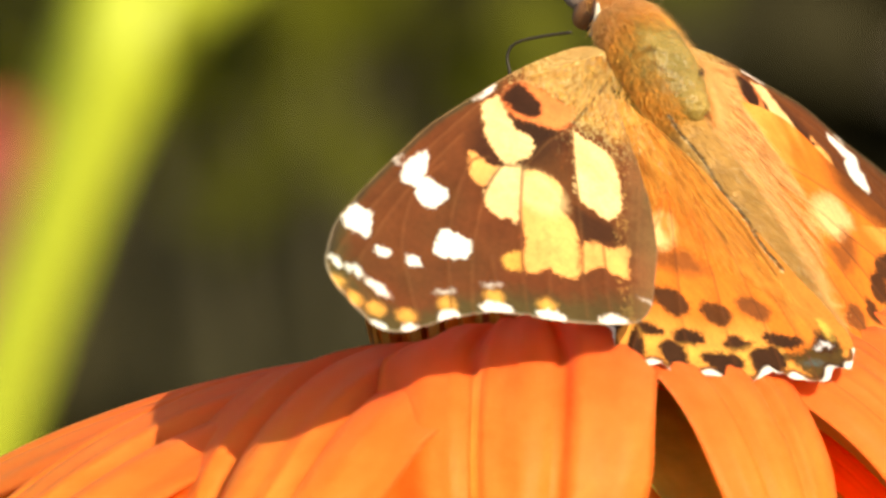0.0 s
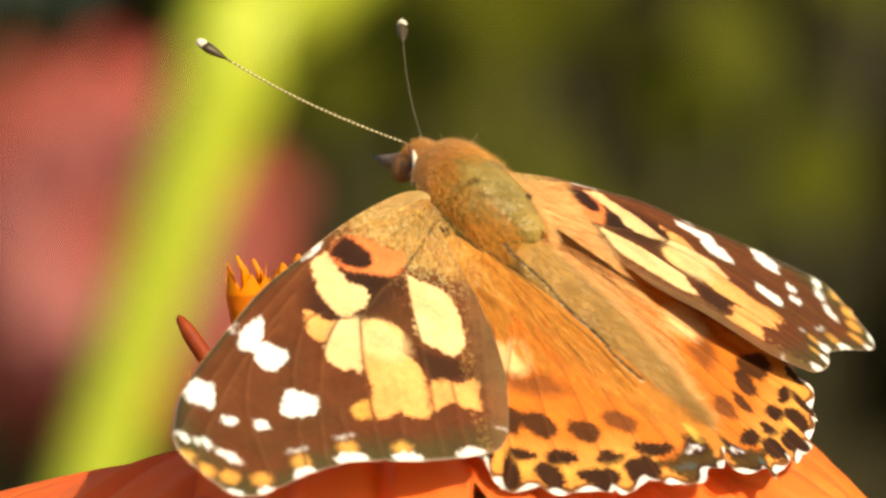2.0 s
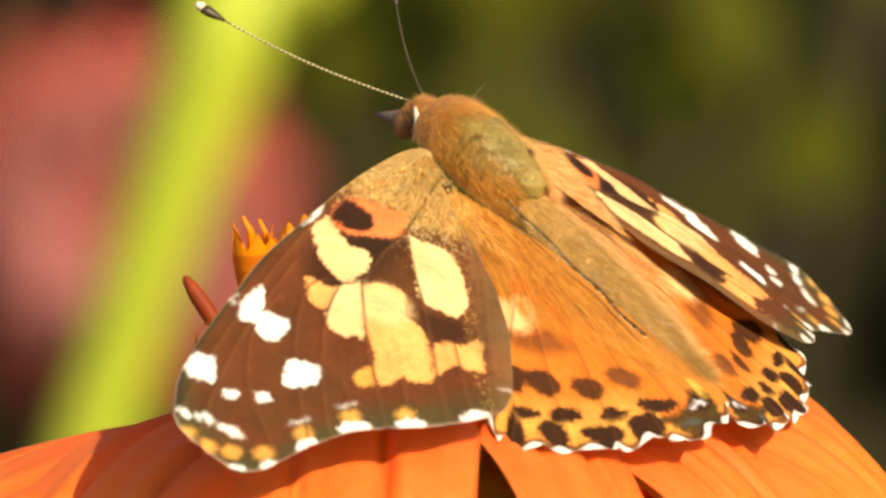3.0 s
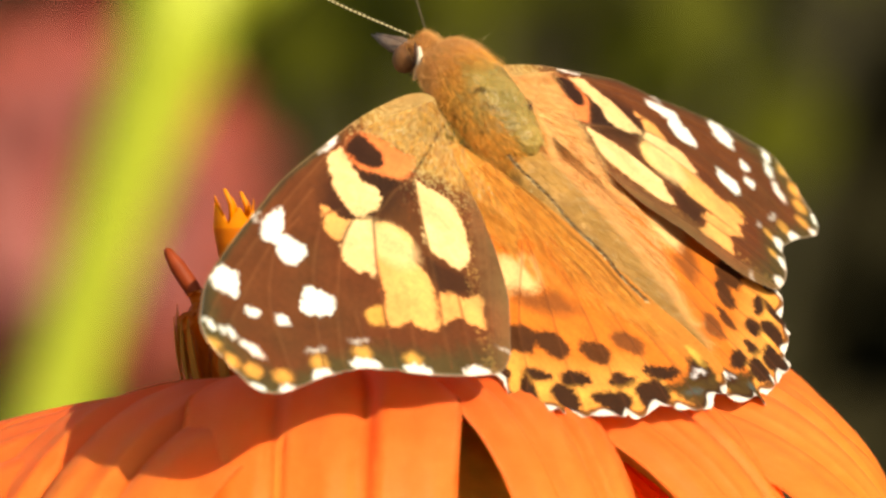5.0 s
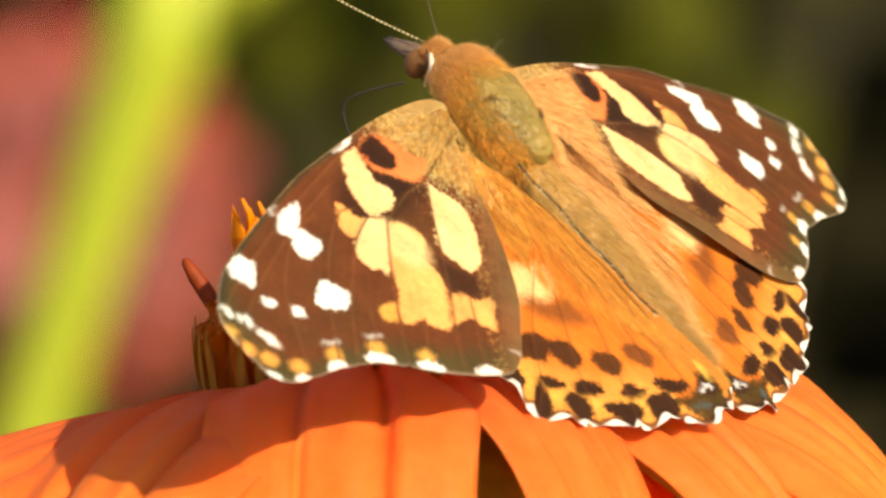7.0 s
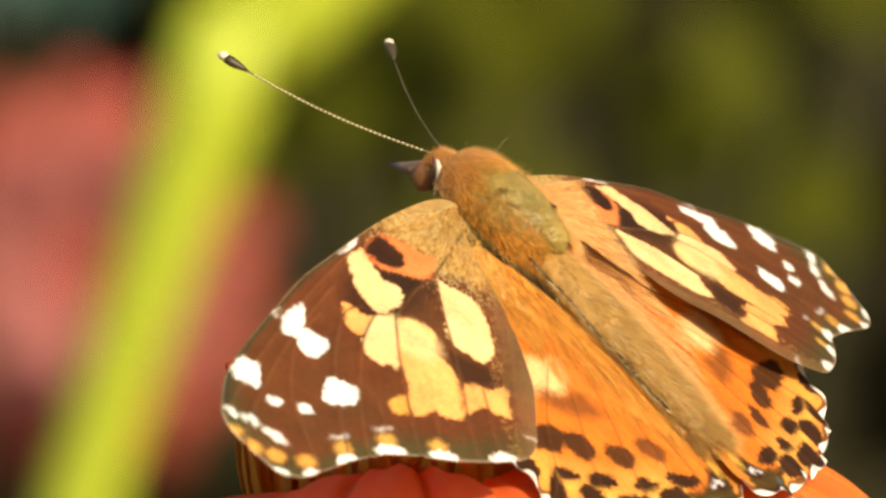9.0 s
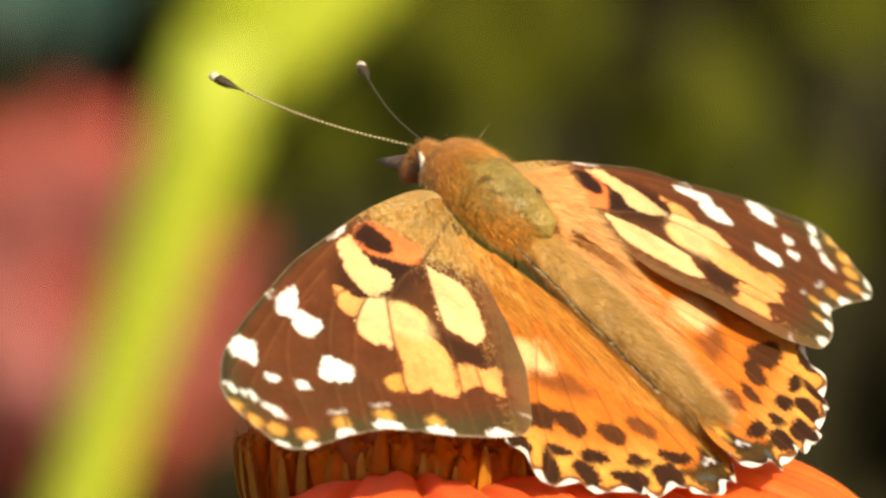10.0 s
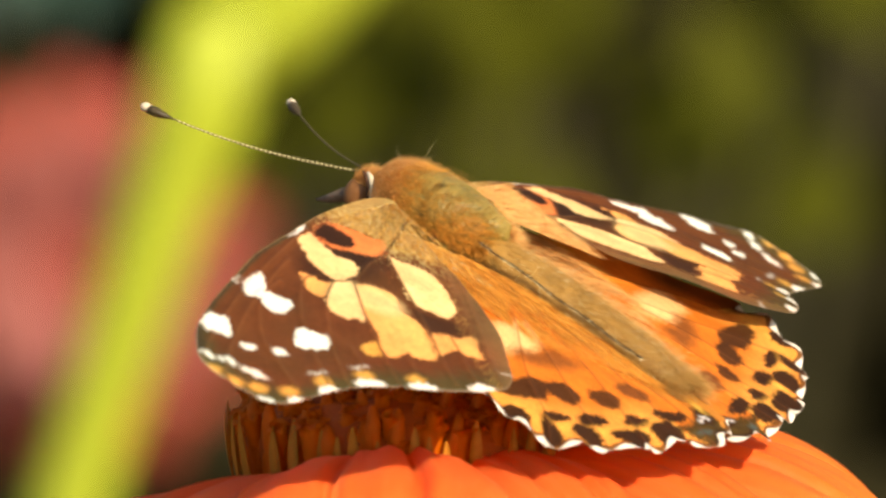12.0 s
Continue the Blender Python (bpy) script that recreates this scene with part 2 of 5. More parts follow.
def petal_material():
    m = Mat("orange_petal")
    a = m.node("Attribute")
    a.attribute_name = "along"
    streak = m.noise(900, 4, (1.0, 0.12, 1.0))
    broad = m.noise(90, 3)
    # salmon sheen near the base and yellower light outward, mixed into the colour
    root = m.mix(m.ramp(streak, [(0.3, lin(255, 124, 66)), (0.7, lin(255, 146, 84))]), m.ramp(broad, [(0.35, lin(255, 120, 64)), (0.7, lin(255, 152, 88))]), 0.5)
    outer = m.mix(m.ramp(streak, [(0.3, lin(255, 160, 66)), (0.7, lin(255, 184, 84))]), m.ramp(broad, [(0.35, lin(255, 156, 64)), (0.7, lin(255, 188, 88))]), 0.5)
    c = m.mix(root, outer, m.ramp(a.outputs["Fac"], [(0.3, (0, 0, 0)), (0.85, (1, 1, 1))]))
    m.colour(c).set(Roughness=0.5, Specular_IOR_Level=0.25, Sheen_Weight=0.25, Sheen_Roughness=0.5, Sheen_Tint=(1.0, 0.6, 0.3, 1.0))
    m.bump(streak, 0.4, 0.0002)
    m.translucent(m.mix(c, (1.0, 0.09, 0.006), 0.8), 0.30)
    return m.m


PETAL = petal_material()
FLORET = speckled("disc_floret", lin(206, 108, 18), lin(232, 134, 30), 1400, 0.55, 0.3, through_light=0.45)
FLORET_DARK = speckled("low_floret", lin(206, 96, 14), lin(232, 122, 24), 1400, 0.6, 0.3, through_light=0.5)
FLORET_TIP = speckled("floret_tip", lin(226, 126, 18), lin(242, 152, 30), 1400, 0.5, through_light=0.3)
FLORET_WILTED = speckled("wilted_floret", lin(128, 48, 20), lin(168, 70, 28), 1400, 0.6, through_light=0.3)
RECEPTACLE = speckled("receptacle", lin(150, 60, 10), lin(184, 82, 16), 900, 0.7, 0.6)
CHAFF_GREEN = speckled("green_bract", lin(166, 104, 30), lin(194, 128, 40), 1400, 0.6, through_light=0.2)
SEPAL = speckled("sepal", lin(92, 110, 44), lin(140, 152, 66), 600, 0.6, 0.3, through_light=0.2)
STEM_GREEN = speckled("flower_stalk", lin(110, 120, 52), lin(150, 156, 70), 500, 0.6, 0.3)
STEM_DARK = speckled("dark_twig", lin(44, 42, 24), lin(60, 56, 34), 300, 0.7, 0.3)
STALK = speckled("pale_green_stalk", lin(146, 158, 46), lin(164, 176, 60), 120, 0.5, 0.2, (1, 1, 0.2), 0.0)
PINK = speckled("salmon_petal", lin(132, 70, 68), lin(150, 88, 84), 160, 0.6, 0.2, through_light=0.2)
RED = speckled("red_petal", lin(140, 54, 44), lin(164, 72, 58), 160, 0.6, 0.2, through_light=0.2)
LEAF = speckled("leaf", lin(60, 64, 11), lin(80, 82, 16), 60, 0.7, 0.3, through_light=0.2, specular=0.1)
LEAF_BLUE = speckled("blue_green_leaf", lin(42, 70, 64), lin(56, 86, 78), 60, 0.5, 0.3, through_light=0.1)
LEAF_PALE = speckled("pale_leaf", lin(150, 164, 66), lin(176, 186, 88), 200, 0.5, 0.2, through_light=0.2)
# hedge leaves: the shade of the mass is put into their dark colour
LEAF_SHADED = speckled("shaded_hedge_leaf", lin(37, 36, 22), lin(50, 47, 32), 30, 0.8, 0.2, through_light=0.1, specular=0.05)
SOIL = speckled("soil", lin(66, 54, 40), lin(104, 88, 66), 14, 0.95, 0.7)


# ---- mesh helpers ----
def part(name, bm, material, parent=None, label=""):
    """Links a bmesh as one mesh object under a thing or a part."""
    me = bpy.data.meshes.new(name)
    bm.to_mesh(me)
    bm.free()
    for f in me.polygons:
        f.use_smooth = True
    me.materials.append(material)
    ob = new(name, me)
    ob.parent = parent
    return tagged(ob, label)


def shared(name, me, parent, m=None):
    """One more object on a mesh that exists."""
    ob = new(name, me)
    ob.parent = parent
    if m is not None:
        ob.matrix_basis = m
    return ob


def tube(bm, path, radii, sides=10, cap=True):
    """A tapered tube along a path of points."""
    rings = []
    path = [Vector(p) for p in path]
    for i, p in enumerate(path):
        d = (path[min(i + 1, len(path) - 1)] - path[max(i - 1, 0)]).normalized()
        q = d.to_track_quat("Z", "Y")
        r = radii[i] if isinstance(radii, (list, tuple)) else radii
        rx, ry = r if isinstance(r, tuple) else (r, r)
        rings.append([bm.verts.new(p + q @ Vector((rx * math.cos(a), ry * math.sin(a), 0)))
                      for a in (2 * math.pi * k / sides for k in range(sides))])
    for a, b in zip(rings, rings[1:]):
        for k in range(sides):
            bm.faces.new((a[k], a[(k + 1) % sides], b[(k + 1) % sides], b[k]))
    if cap:
        bm.faces.new(rings[0][::-1])
        bm.faces.new(rings[-1])
    return bm


def lumpy(bm, amount, scale):
    """Uneven surface by noise along the normals."""
    bm.normal_update()
    for v in bm.verts:
        v.co += v.normal * noise.noise(v.co * scale) * amount
    return bm


def ball(bm, centre, radii, turn=None, u=20, v=12):
    m = Matrix.Translation(centre) @ (turn or Matrix()) @ Matrix.Diagonal((*radii, 1))
    bmesh.ops.create_uvsphere(bm, u_segments=u, v_segments=v, radius=1.0, matrix=m)
    return bm


def mesh_from(name, verts, faces, tint=None, material=None):
    """A mesh from arrays, with an optional colour per vertex."""
    me = bpy.data.meshes.new(name)
    me.vertices.add(len(verts))
    me.vertices.foreach_set("co", np.asarray(verts, dtype=np.float32).ravel())
    faces = np.asarray(faces, dtype=np.int32)
    n = faces.shape[1]
    me.loops.add(faces.size)
    me.loops.foreach_set("vertex_index", faces.ravel())
    me.polygons.add(len(faces))
    me.polygons.foreach_set("loop_start", np.arange(0, faces.size, n, dtype=np.int32))
    me.polygons.foreach_set("use_smooth", np.ones(len(faces), dtype=bool))
    if tint is not None:
        at = me.color_attributes.new("tint", "FLOAT_COLOR", "POINT")
        at.data.foreach_set("color", np.concatenate([tint, np.ones((len(tint), 1))], 1).astype(np.float32).ravel())
    me.update(calc_edges=True)
    me.validate()
    if material:
        me.materials.append(material)
    return me


def hairs(name, roots, ways, lengths, width, material, parent, droop=0.25, rng=None):
    """Many fine hairs, each a thin tapering three-sided blade."""
    rng = rng or np.random.default_rng(1)
    roots, ways = np.asarray(roots, float), np.asarray(ways, float)
    n = len(roots)
    ways = ways / np.linalg.norm(ways, axis=1, keepdims=True)
    side = np.cross(ways, rng.normal(size=(n, 3)))
    side /= np.linalg.norm(side, axis=1, keepdims=True)
    up = np.cross(side, ways)
    L = np.asarray(lengths)[:, None] * np.ones((n, 1))
    bend = up * L * droop * rng.uniform(-1, 1, (n, 1))
    pts = [roots + side * width * 0.5, roots - side * width * 0.5,
           roots + ways * L * 0.55 + bend * 0.3 + side * width * 0.4, roots + ways * L * 0.55 + bend * 0.3 - side * width * 0.4,
           roots + ways * L + bend]
    v = np.stack(pts, 1).reshape(-1, 3)
    base = np.arange(n)[:, None] * 5
    tri = np.concatenate([base + np.array([[0, 1, 2]]), base + np.array([[1, 3, 2]]), base + np.array([[2, 3, 4]])])
    ob = new(name, mesh_from(name, v, tri, material=material))
    ob.parent = parent
    return tagged(ob, kind="stuff")


# ---- ground and background ----
def ground():
    n, half = 60, 150.0
    g = np.sign(np.linspace(-1, 1, n)) * np.abs(np.linspace(-1, 1, n)) ** 3 * half
    x, y = np.meshgrid(g, g)
    z = np.array([noise.noise(Vector((a * 1.3, b * 1.3, 0))) * 0.02 for a, b in zip(x.ravel(), y.ravel())])
    i = np.arange(n * n).reshape(n, n)
    faces = np.stack([i[:-1, :-1], i[:-1, 1:], i[1:, 1:], i[1:, :-1]], -1).reshape(-1, 4)
    ob = new("ground", mesh_from("ground", np.stack([x.ravel(), y.ravel(), z], 1), faces, material=SOIL))
    tagged(ob, "bare brown garden soil under the plants", "ground", kind="structure")


def leaf_mesh(name, length, width, material, fold=0.2, droop=0.3):
    """A pointed leaf with a folded midrib, along +y."""
    bm = bmesh.new()
    rows = []
    for i in range(9):
        t = i / 8
        w = width * 0.5 * math.sin(math.pi * min(1, t * 0.92 + 0.04)) ** 0.8
        y, z = t * length, -droop * length * t * t
        rows.append([bm.verts.new((s * w, y, z + abs(s) * w * fold)) for s in (-1, -0.5, 0, 0.5, 1)])
    for a, b in zip(rows, rows[1:]):
        for k in range(4):
            bm.faces.new((a[k], a[k + 1], b[k + 1], b[k]))
    me = bpy.data.meshes.new(name)
    bm.to_mesh(me)
    bm.free()
    for f in me.polygons:
        f.use_smooth = True
    me.materials.append(material)
    return me


def tall_stalk():
    """The pale stalk behind the flower, with its fork."""
    root = tagged(new("tall_stalk"), "pale yellow-green flower stalk forking near its top", "plant stalk")
    root.matrix_world = pose(0, 1.0, 0)
    y = 0.0
    bm = bmesh.new()
    tube(bm, [(-0.25, y, 0.0), (-0.165, y, 0.3), (-0.095, y, 0.55), (-0.0535, y, 0.70), (-0.0378, y, 0.757), (-0.0331, y, 0.772), (-0.0283, y, 0.787), (-0.0238, y, 0.80), (-0.0190, y, 0.812)],
         [0.008, 0.0075, 0.0065, 0.0052, 0.0045, 0.0047, 0.0053, 0.0062, 0.0068], 14)
    part("stem", bm, STALK, root)
    bm = bmesh.new()
    tube(bm, [(-0.0225, y, 0.803), (-0.0140, y, 0.812), (-0.005, y, 0.821), (0.002, y, 0.836), (0.006, y, 0.86)], [0.0056, 0.0062, 0.0060, 0.0052, 0.004], 12)
    part("branch", bm, STALK, root)
    bm = bmesh.new()
    tube(bm, [(-0.0200, y, 0.811), (-0.021, y, 0.824), (-0.024, y, 0.845), (-0.026, y, 0.88)], [0.0058, 0.0054, 0.005, 0.004], 12)
    part("branch", bm, STALK, root)
    shared("leaf", leaf_mesh("leaf", 0.035, 0.014, STALK, 0.2, 0.2), root, pose(-0.016, y, 0.812, 30, 0, -68))
    return root


def zinnia(place, radius, seed):
    """A full double flower, petals in rings, on a stalk."""
    rng = random.Random(seed)
    root = tagged(new("zinnia"), "salmon pink double zinnia with red outer petals", "flower")
    root.matrix_world = Matrix.Translation(place) @ pose(0, 0, 0, 74, 0, 8)
    inner = leaf_mesh("petal", radius * 0.72, radius * 0.42, PINK, 0.25, 0.25)
    outer = leaf_mesh("petal", radius, radius * 0.46, RED, 0.2, 0.35)
    for ring in range(4):
        n = 14 - 2 * ring
        for k in range(n):
            a = 360 * k / n + ring * 13 + rng.uniform(-5, 5)
            m = pose(0, 0, ring * radius * 0.06, 0, 0, a) @ pose(0, radius * 0.1, 0, 4 + ring * 14 + rng.uniform(-4, 4))
            shared("petal", outer if ring == 0 else inner, root, m)
    bm = bmesh.new()
    ball(bm, (0, 0, radius * 0.12), (radius * 0.2, radius * 0.2, radius * 0.16))
    part("disc", bm, RED, root)
    bm = bmesh.new()
    inv = root.matrix_world.inverted()
    tube(bm, [inv @ Vector((place[0] + a, place[1] + b, z)) for a, b, z in ((0.03, 0.06, 0.0), (0.02, 0.04, place[2] * 0.6), (0, 0.012, place[2] - 0.006))], [0.004, 0.0035, 0.003], 8)
    part("stalk", bm, STEM_GREEN, root)
    return root


def leafy_plant(name, label, foot, height, spread, leaf_len, count, seed, material, leaves=None):
    """An upright stem with many leaves; some leaves at given places."""
    rng = random.Random(seed)
    root = tagged(new(name), label, "plant")
    root.matrix_world = Matrix.Translation(foot)
    bm = bmesh.new()
    tube(bm, [(0, 0, 0), (0.01, 0.01, height * 0.5), (0.0, 0.02, height)], [0.006, 0.005, 0.002], 8)
    part("stem", bm, STEM_GREEN, root)
    me = leaf_mesh("leaf", leaf_len, leaf_len * 0.55, material)
    for k in range(count):
        z = height * (0.15 + 0.85 * k / count)
        m = pose(rng.uniform(-1, 1) * spread * 0.15, rng.uniform(-1, 1) * spread * 0.15, z, rng.uniform(-20, 35), rng.uniform(-25, 25), k * 137.5 + rng.uniform(-20, 20))
        shared("leaf", me, root, m)
    for x, y, z, rx, rz in leaves or ():
        bm = bmesh.new()
        a, b = Vector((0, 0.02, height * 0.9)), Vector((x - foot[0], y - foot[1], z))
        tube(bm, [a, a.lerp(b, 0.5) - Vector((0, 0, 0.02)), b], [0.0014, 0.0011, 0.0008], 6)
        part("twig", bm, STEM_DARK, root)
        shared("leaf", me, root, pose(x - foot[0], y - foot[1], z, rx, 0, rz))
    return root


def leaf_places():
    """Where the garden plant's upper leaves hang: three loose sprays, each leaf turned its own way."""
    rng = random.Random(21)
    places = []
    for x, z, count in ((0.0450, 0.6620, 8), (0.0010, 0.6680, 20), (-0.0110, 0.6610, 16), (-0.0020, 0.6550, 16), (0.0140, 0.6520, 6)):
        for k in range(count):
            places.append((x + rng.gauss(0, 0.013), rng.uniform(1.64, 1.74), z - 0.008 + rng.gauss(0, 0.010), rng.uniform(30, 75), rng.uniform(-70, 70)))
    return places


def hedge():
    """A dense hedge far behind, one mass of leaves."""
    rng = np.random.default_rng(5)
    n = 52000
    x, z = rng.uniform(-2.5, 2.5, n), rng.uniform(0, 1.7, n)
    y = 2.3 + rng.uniform(0, 1.0, n) + 0.25 * np.sin(x * 2.1) + 0.12 * np.sin(x * 7 + z * 5)
    c = np.stack([x, y, z], 1)
    d = rng.normal(size=(n, 3)) + np.array([0, -0.6, 0.4])
    d /= np.linalg.norm(d, axis=1, keepdims=True)
    s = np.cross(d, rng.normal(size=(n, 3)))
    s /= np.linalg.norm(s, axis=1, keepdims=True)
    L = rng.uniform(0.04, 0.09, (n, 1))
    v = np.stack([c, c + d * L * 0.5 + s * L * 0.28, c + d * L, c + d * L * 0.5 - s * L * 0.28], 1).reshape(-1, 3)
    f = np.arange(4 * n).reshape(n, 4)
    ob = new("hedge", mesh_from("hedge", v, f, material=LEAF_SHADED))
    tagged(ob, "dense dark green garden hedge, shade mixed into its leaf colour", "hedge", kind="stuff")


ground()
hedge()
stalk = tall_stalk()
ZINNIA_PLACE = (-0.060, 1.565, 0.659)
pink_flower = zinnia(ZINNIA_PLACE, 0.0275, 3)
leafy_plant("garden_plant", "leafy green garden plant with broad sunlit leaves", (0.02, 1.75, 0.0), 0.50, 0.3, 0.024, 16, 8, LEAF, leaf_places())
leafy_plant("broadleaf_plant", "blue-green broad-leaved plant behind the zinnia", (-0.12, 1.95, 0.0), 0.5, 0.3, 0.034, 12, 9, LEAF_BLUE,
            [(-0.090, 1.90, 0.622, 60, -20), (-0.074, 1.91, 0.630, 60, 10), (-0.062, 1.92, 0.626, 60, -25), (-0.080, 1.92, 0.646, 60, 15), (-0.058, 1.93, 0.640, 55, 5)])
# ---- the orange flower ----
def ray_petal(length, width, start, end, late, seed, cup=0.15):
    """A long pleated petal that arches up and then droops; along +y from its base."""
    rng = random.Random(seed)
    bm = bmesh.new()
    along = bm.verts.layers.float.new("along")
    ny, nx = 30, 32
    y = z = 0.0
    rows = []
    ph = rng.uniform(0, 6)
    for i in range(ny + 1):
        t = i / ny
        ang = radians(start + (end - start) * (t ** late))
        if i:
            y += math.cos(ang) * length / ny
            z += math.sin(ang) * length / ny
        w = width * 0.5 * min(1.0, 0.34 + 1.9 * t) * (1 - max(0, t - 0.62) ** 2 * 4.2)
        up = Vector((0, -math.sin(ang), math.cos(ang)))
        row = []
        for k in range(nx + 1):
            s = 2 * k / nx - 1
            pleat = -0.062 * width * (math.exp(-((s - 0.33) / 0.06) ** 2) + math.exp(-((s + 0.33) / 0.06) ** 2)) * min(1, t * 4)
            curl = -cup * width * abs(s) ** 2.4 * (0.5 + 0.5 * t)
            wave = 0.012 * width * math.sin(5 * t + ph + 2.2 * s) + 0.008 * width * math.sin(17 * s + ph)
            notch = -0.05 * length * (abs(math.sin(s * 4.2)) ** 2) if i == ny else 0
            p = Vector((s * w, y + notch * math.cos(ang), z + notch * math.sin(ang))) + up * (pleat + curl + wave)
            row.append(bm.verts.new(p))
            row[-1][along] = t
        rows.append(row)
    for a, b in zip(rows, rows[1:]):
        for k in range(nx):
            bm.faces.new((a[k], a[k + 1], b[k + 1], b[k]))
    ret = bmesh.ops.solidify(bm, geom=bm.faces[:], thickness=0.00022)
    return bm


def floret_mesh(name, h, r, form, material=None):
    """One tubular disc floret along +z: a pointed bud, an open cup with five turned-back lobes, or a toothed crown with a stigma."""
    closed = form == "bud"
    bm = bmesh.new()
    n = 10
    profile = ((0, 0.55), (0.3, 0.62), (0.6, 0.9), (0.82, 0.85), (0.95, 0.5), (1.02, 0.12)) if closed else ((0, 0.55), (0.35, 0.62), (0.65, 0.92), (0.86, 1.0), (0.97, 1.1), (0.98, 1.5))
    if form == "crown":
        profile = ((0, 0.6), (0.3, 0.75), (0.6, 1.0), (0.8, 1.25), (0.9, 1.35), (1.0, 1.4))
    rings = []
    for step, (z, k) in enumerate(profile):
        ring = []
        for i in range(n):
            a = 2 * math.pi * i / n
            tooth = 1.0 if i % 2 else 0.0
            kk, zz = k, z
            if form == "crown" and step == 5:
                kk, zz = (1.4, 1.02 + 0.14 * math.sin(2.3 * i) ** 2) if tooth else (1.30, 0.93)
            elif not closed and step == 5:
                kk, zz = (1.7, 0.90) if tooth else (1.0, 0.96)
            if closed and step == 4:
                zz += 0.04 * tooth
            ring.append(bm.verts.new((math.cos(a) * r * kk, math.sin(a) * r * kk, zz * h)))
        rings.append(ring)
    for a, b in zip(rings, rings[1:]):
        for i in range(n):
            bm.faces.new((a[i], a[(i + 1) % n], b[(i + 1) % n], b[i]))
    if closed:
        bm.faces.new(rings[-1])
    elif form != "cup":
        tube(bm, [(0, 0, 0.8 * h), (0.1 * r, 0, 1.08 * h), (0.5 * r, 0.2 * r, 1.2 * h)], [0.3 * r, 0.25 * r, 0.12 * r], 5)
    me = bpy.data.meshes.new(name)
    bm.to_mesh(me)
    bm.free()
    for f in me.polygons:
        f.use_smooth = True
    me.materials.append(material or FLORET)
    me.materials.append(material or FLORET_TIP)
    for f in me.polygons:
        if f.center.z > h * (0.5 if closed else 0.9):
            f.material_index = 1
    return me


def orange_flower():
    rng = random.Random(11)
    root = tagged(new("mexican_sunflower"), "orange Mexican sunflower with drooping pleated petals and a raised disc", "flower")
    # azimuth, length, width, start and end angle of each petal
    petals = [(-94, 28, 15.5, 41, -98, 0.75, 0.7), (-54, 28, 8.6, 30, -88, 0.8, 0.6), (-37, 25, 9.0, 0, -84, 0.9, -2.4), (-128, 29, 16.5, 21, -63, 0.85, -0.8), (-26, 30, 10.2, 20, -84, 0.9, 0.7), (-11, 27, 9.0, -2, -80, 1.0, -2.4), (-156, 34, 16.5, 2, -43, 1.0, -1.1),
              (-4, 33, 13.2, 10, -80, 1.4, 0.2), (166, 34, 14.0, -2, -36, 1.0, -1.2), (20, 35, 14.0, 8, -76, 1.8, -0.1), (46, 30, 13.5, 0, -66, 1.2, -0.4), (132, 29, 13.5, -10, -56, 1.0, -0.4), (74, 28, 13.5, -12, -66, 1.0, -0.2), (101, 28, 13.5, -12, -66, 1.0, -0.5)]
    for i, (az, ln, wd, a0, a1, late, lift) in enumerate(petals):
        ob = part("petal", ray_petal(ln * MM, wd * MM, a0, a1, late, 40 + i), PETAL, root)
        ob.matrix_basis = pose(0, 0, lift * MM, 0, 0, az - 90) @ pose(0, 6.6 * MM, 0, 0, {-26: 14, -4: 20, 20: 22}.get(az, 0), 0)
    # the disc: a low dome of crowded florets, standing a little off the petals' centre
    disc = pose(0.9 * MM, 0, 0)
    bm = bmesh.new()
    tube(bm, [(0.9 * MM, 0, z * MM) for z in (-1.6, 0.0, 1.6, 2.8, 3.8, 4.6, 5.2, 5.5)], [r * MM for r in (8.6, 9.2, 9.6, 9.3, 8.3, 6.3, 3.5, 0.8)], 64)
    lumpy(bm, 0.5 * MM, 900)
    part("receptacle", bm, RECEPTACLE, root)
    low = [floret_mesh("floret", h * MM, r * MM, tip, FLORET_DARK) for h, r, tip in ((4.2, 0.50, "cup"), (4.8, 0.44, "bud"))]
    crown = floret_mesh("floret", 5.2 * MM, 0.5 * MM, "crown")
    spike = floret_mesh("floret", 6.6 * MM, 0.42 * MM, "bud")
    wilted = floret_mesh("floret", 4.6 * MM, 0.5 * MM, "bud", FLORET_WILTED)
    chaff = leaf_mesh("bract", 4.6 * MM, 0.8 * MM, CHAFF_GREEN, 0.5, 0.02)
    n = 280
    for k in range(n):
        rr = 8.8 * math.sqrt((k + 0.5) / n) + rng.uniform(-0.3, 0.3)
        a = k * 2.39996 + rng.uniform(-0.08, 0.08)
        lean = 2 + 24 * (rr / 8.8) ** 2 + rng.uniform(-9, 9)
        m = disc @ pose(0, 0, 0, 0, 0, math.degrees(a)) @ pose(rr * MM, 0, (3.0 - 2.6 * (rr / 8.8) ** 2.5) * MM, rng.uniform(-8, 8), lean, rng.uniform(0, 90)) @ Matrix.Diagonal((rng.uniform(0.85, 1.15), rng.uniform(0.85, 1.15), rng.uniform(0.66, 0.92), 1))
        shared("floret", low[rng.choice((0, 0, 0, 1))], root, m)
    for k in range(84):
        m = disc @ pose(0, 0, 0, 0, 0, 360 * k / 84 + rng.uniform(-2, 2)) @ pose((8.9 + rng.uniform(-0.2, 0.3)) * MM, 0, -1.6 * MM, rng.uniform(-6, 6), 9 + rng.uniform(-4, 4), rng.uniform(0, 90)) @ Matrix.Diagonal((1.3, 1.3, rng.uniform(0.9, 1.25), 1))
        shared("floret", low[rng.choice((0, 1, 1))], root, m)
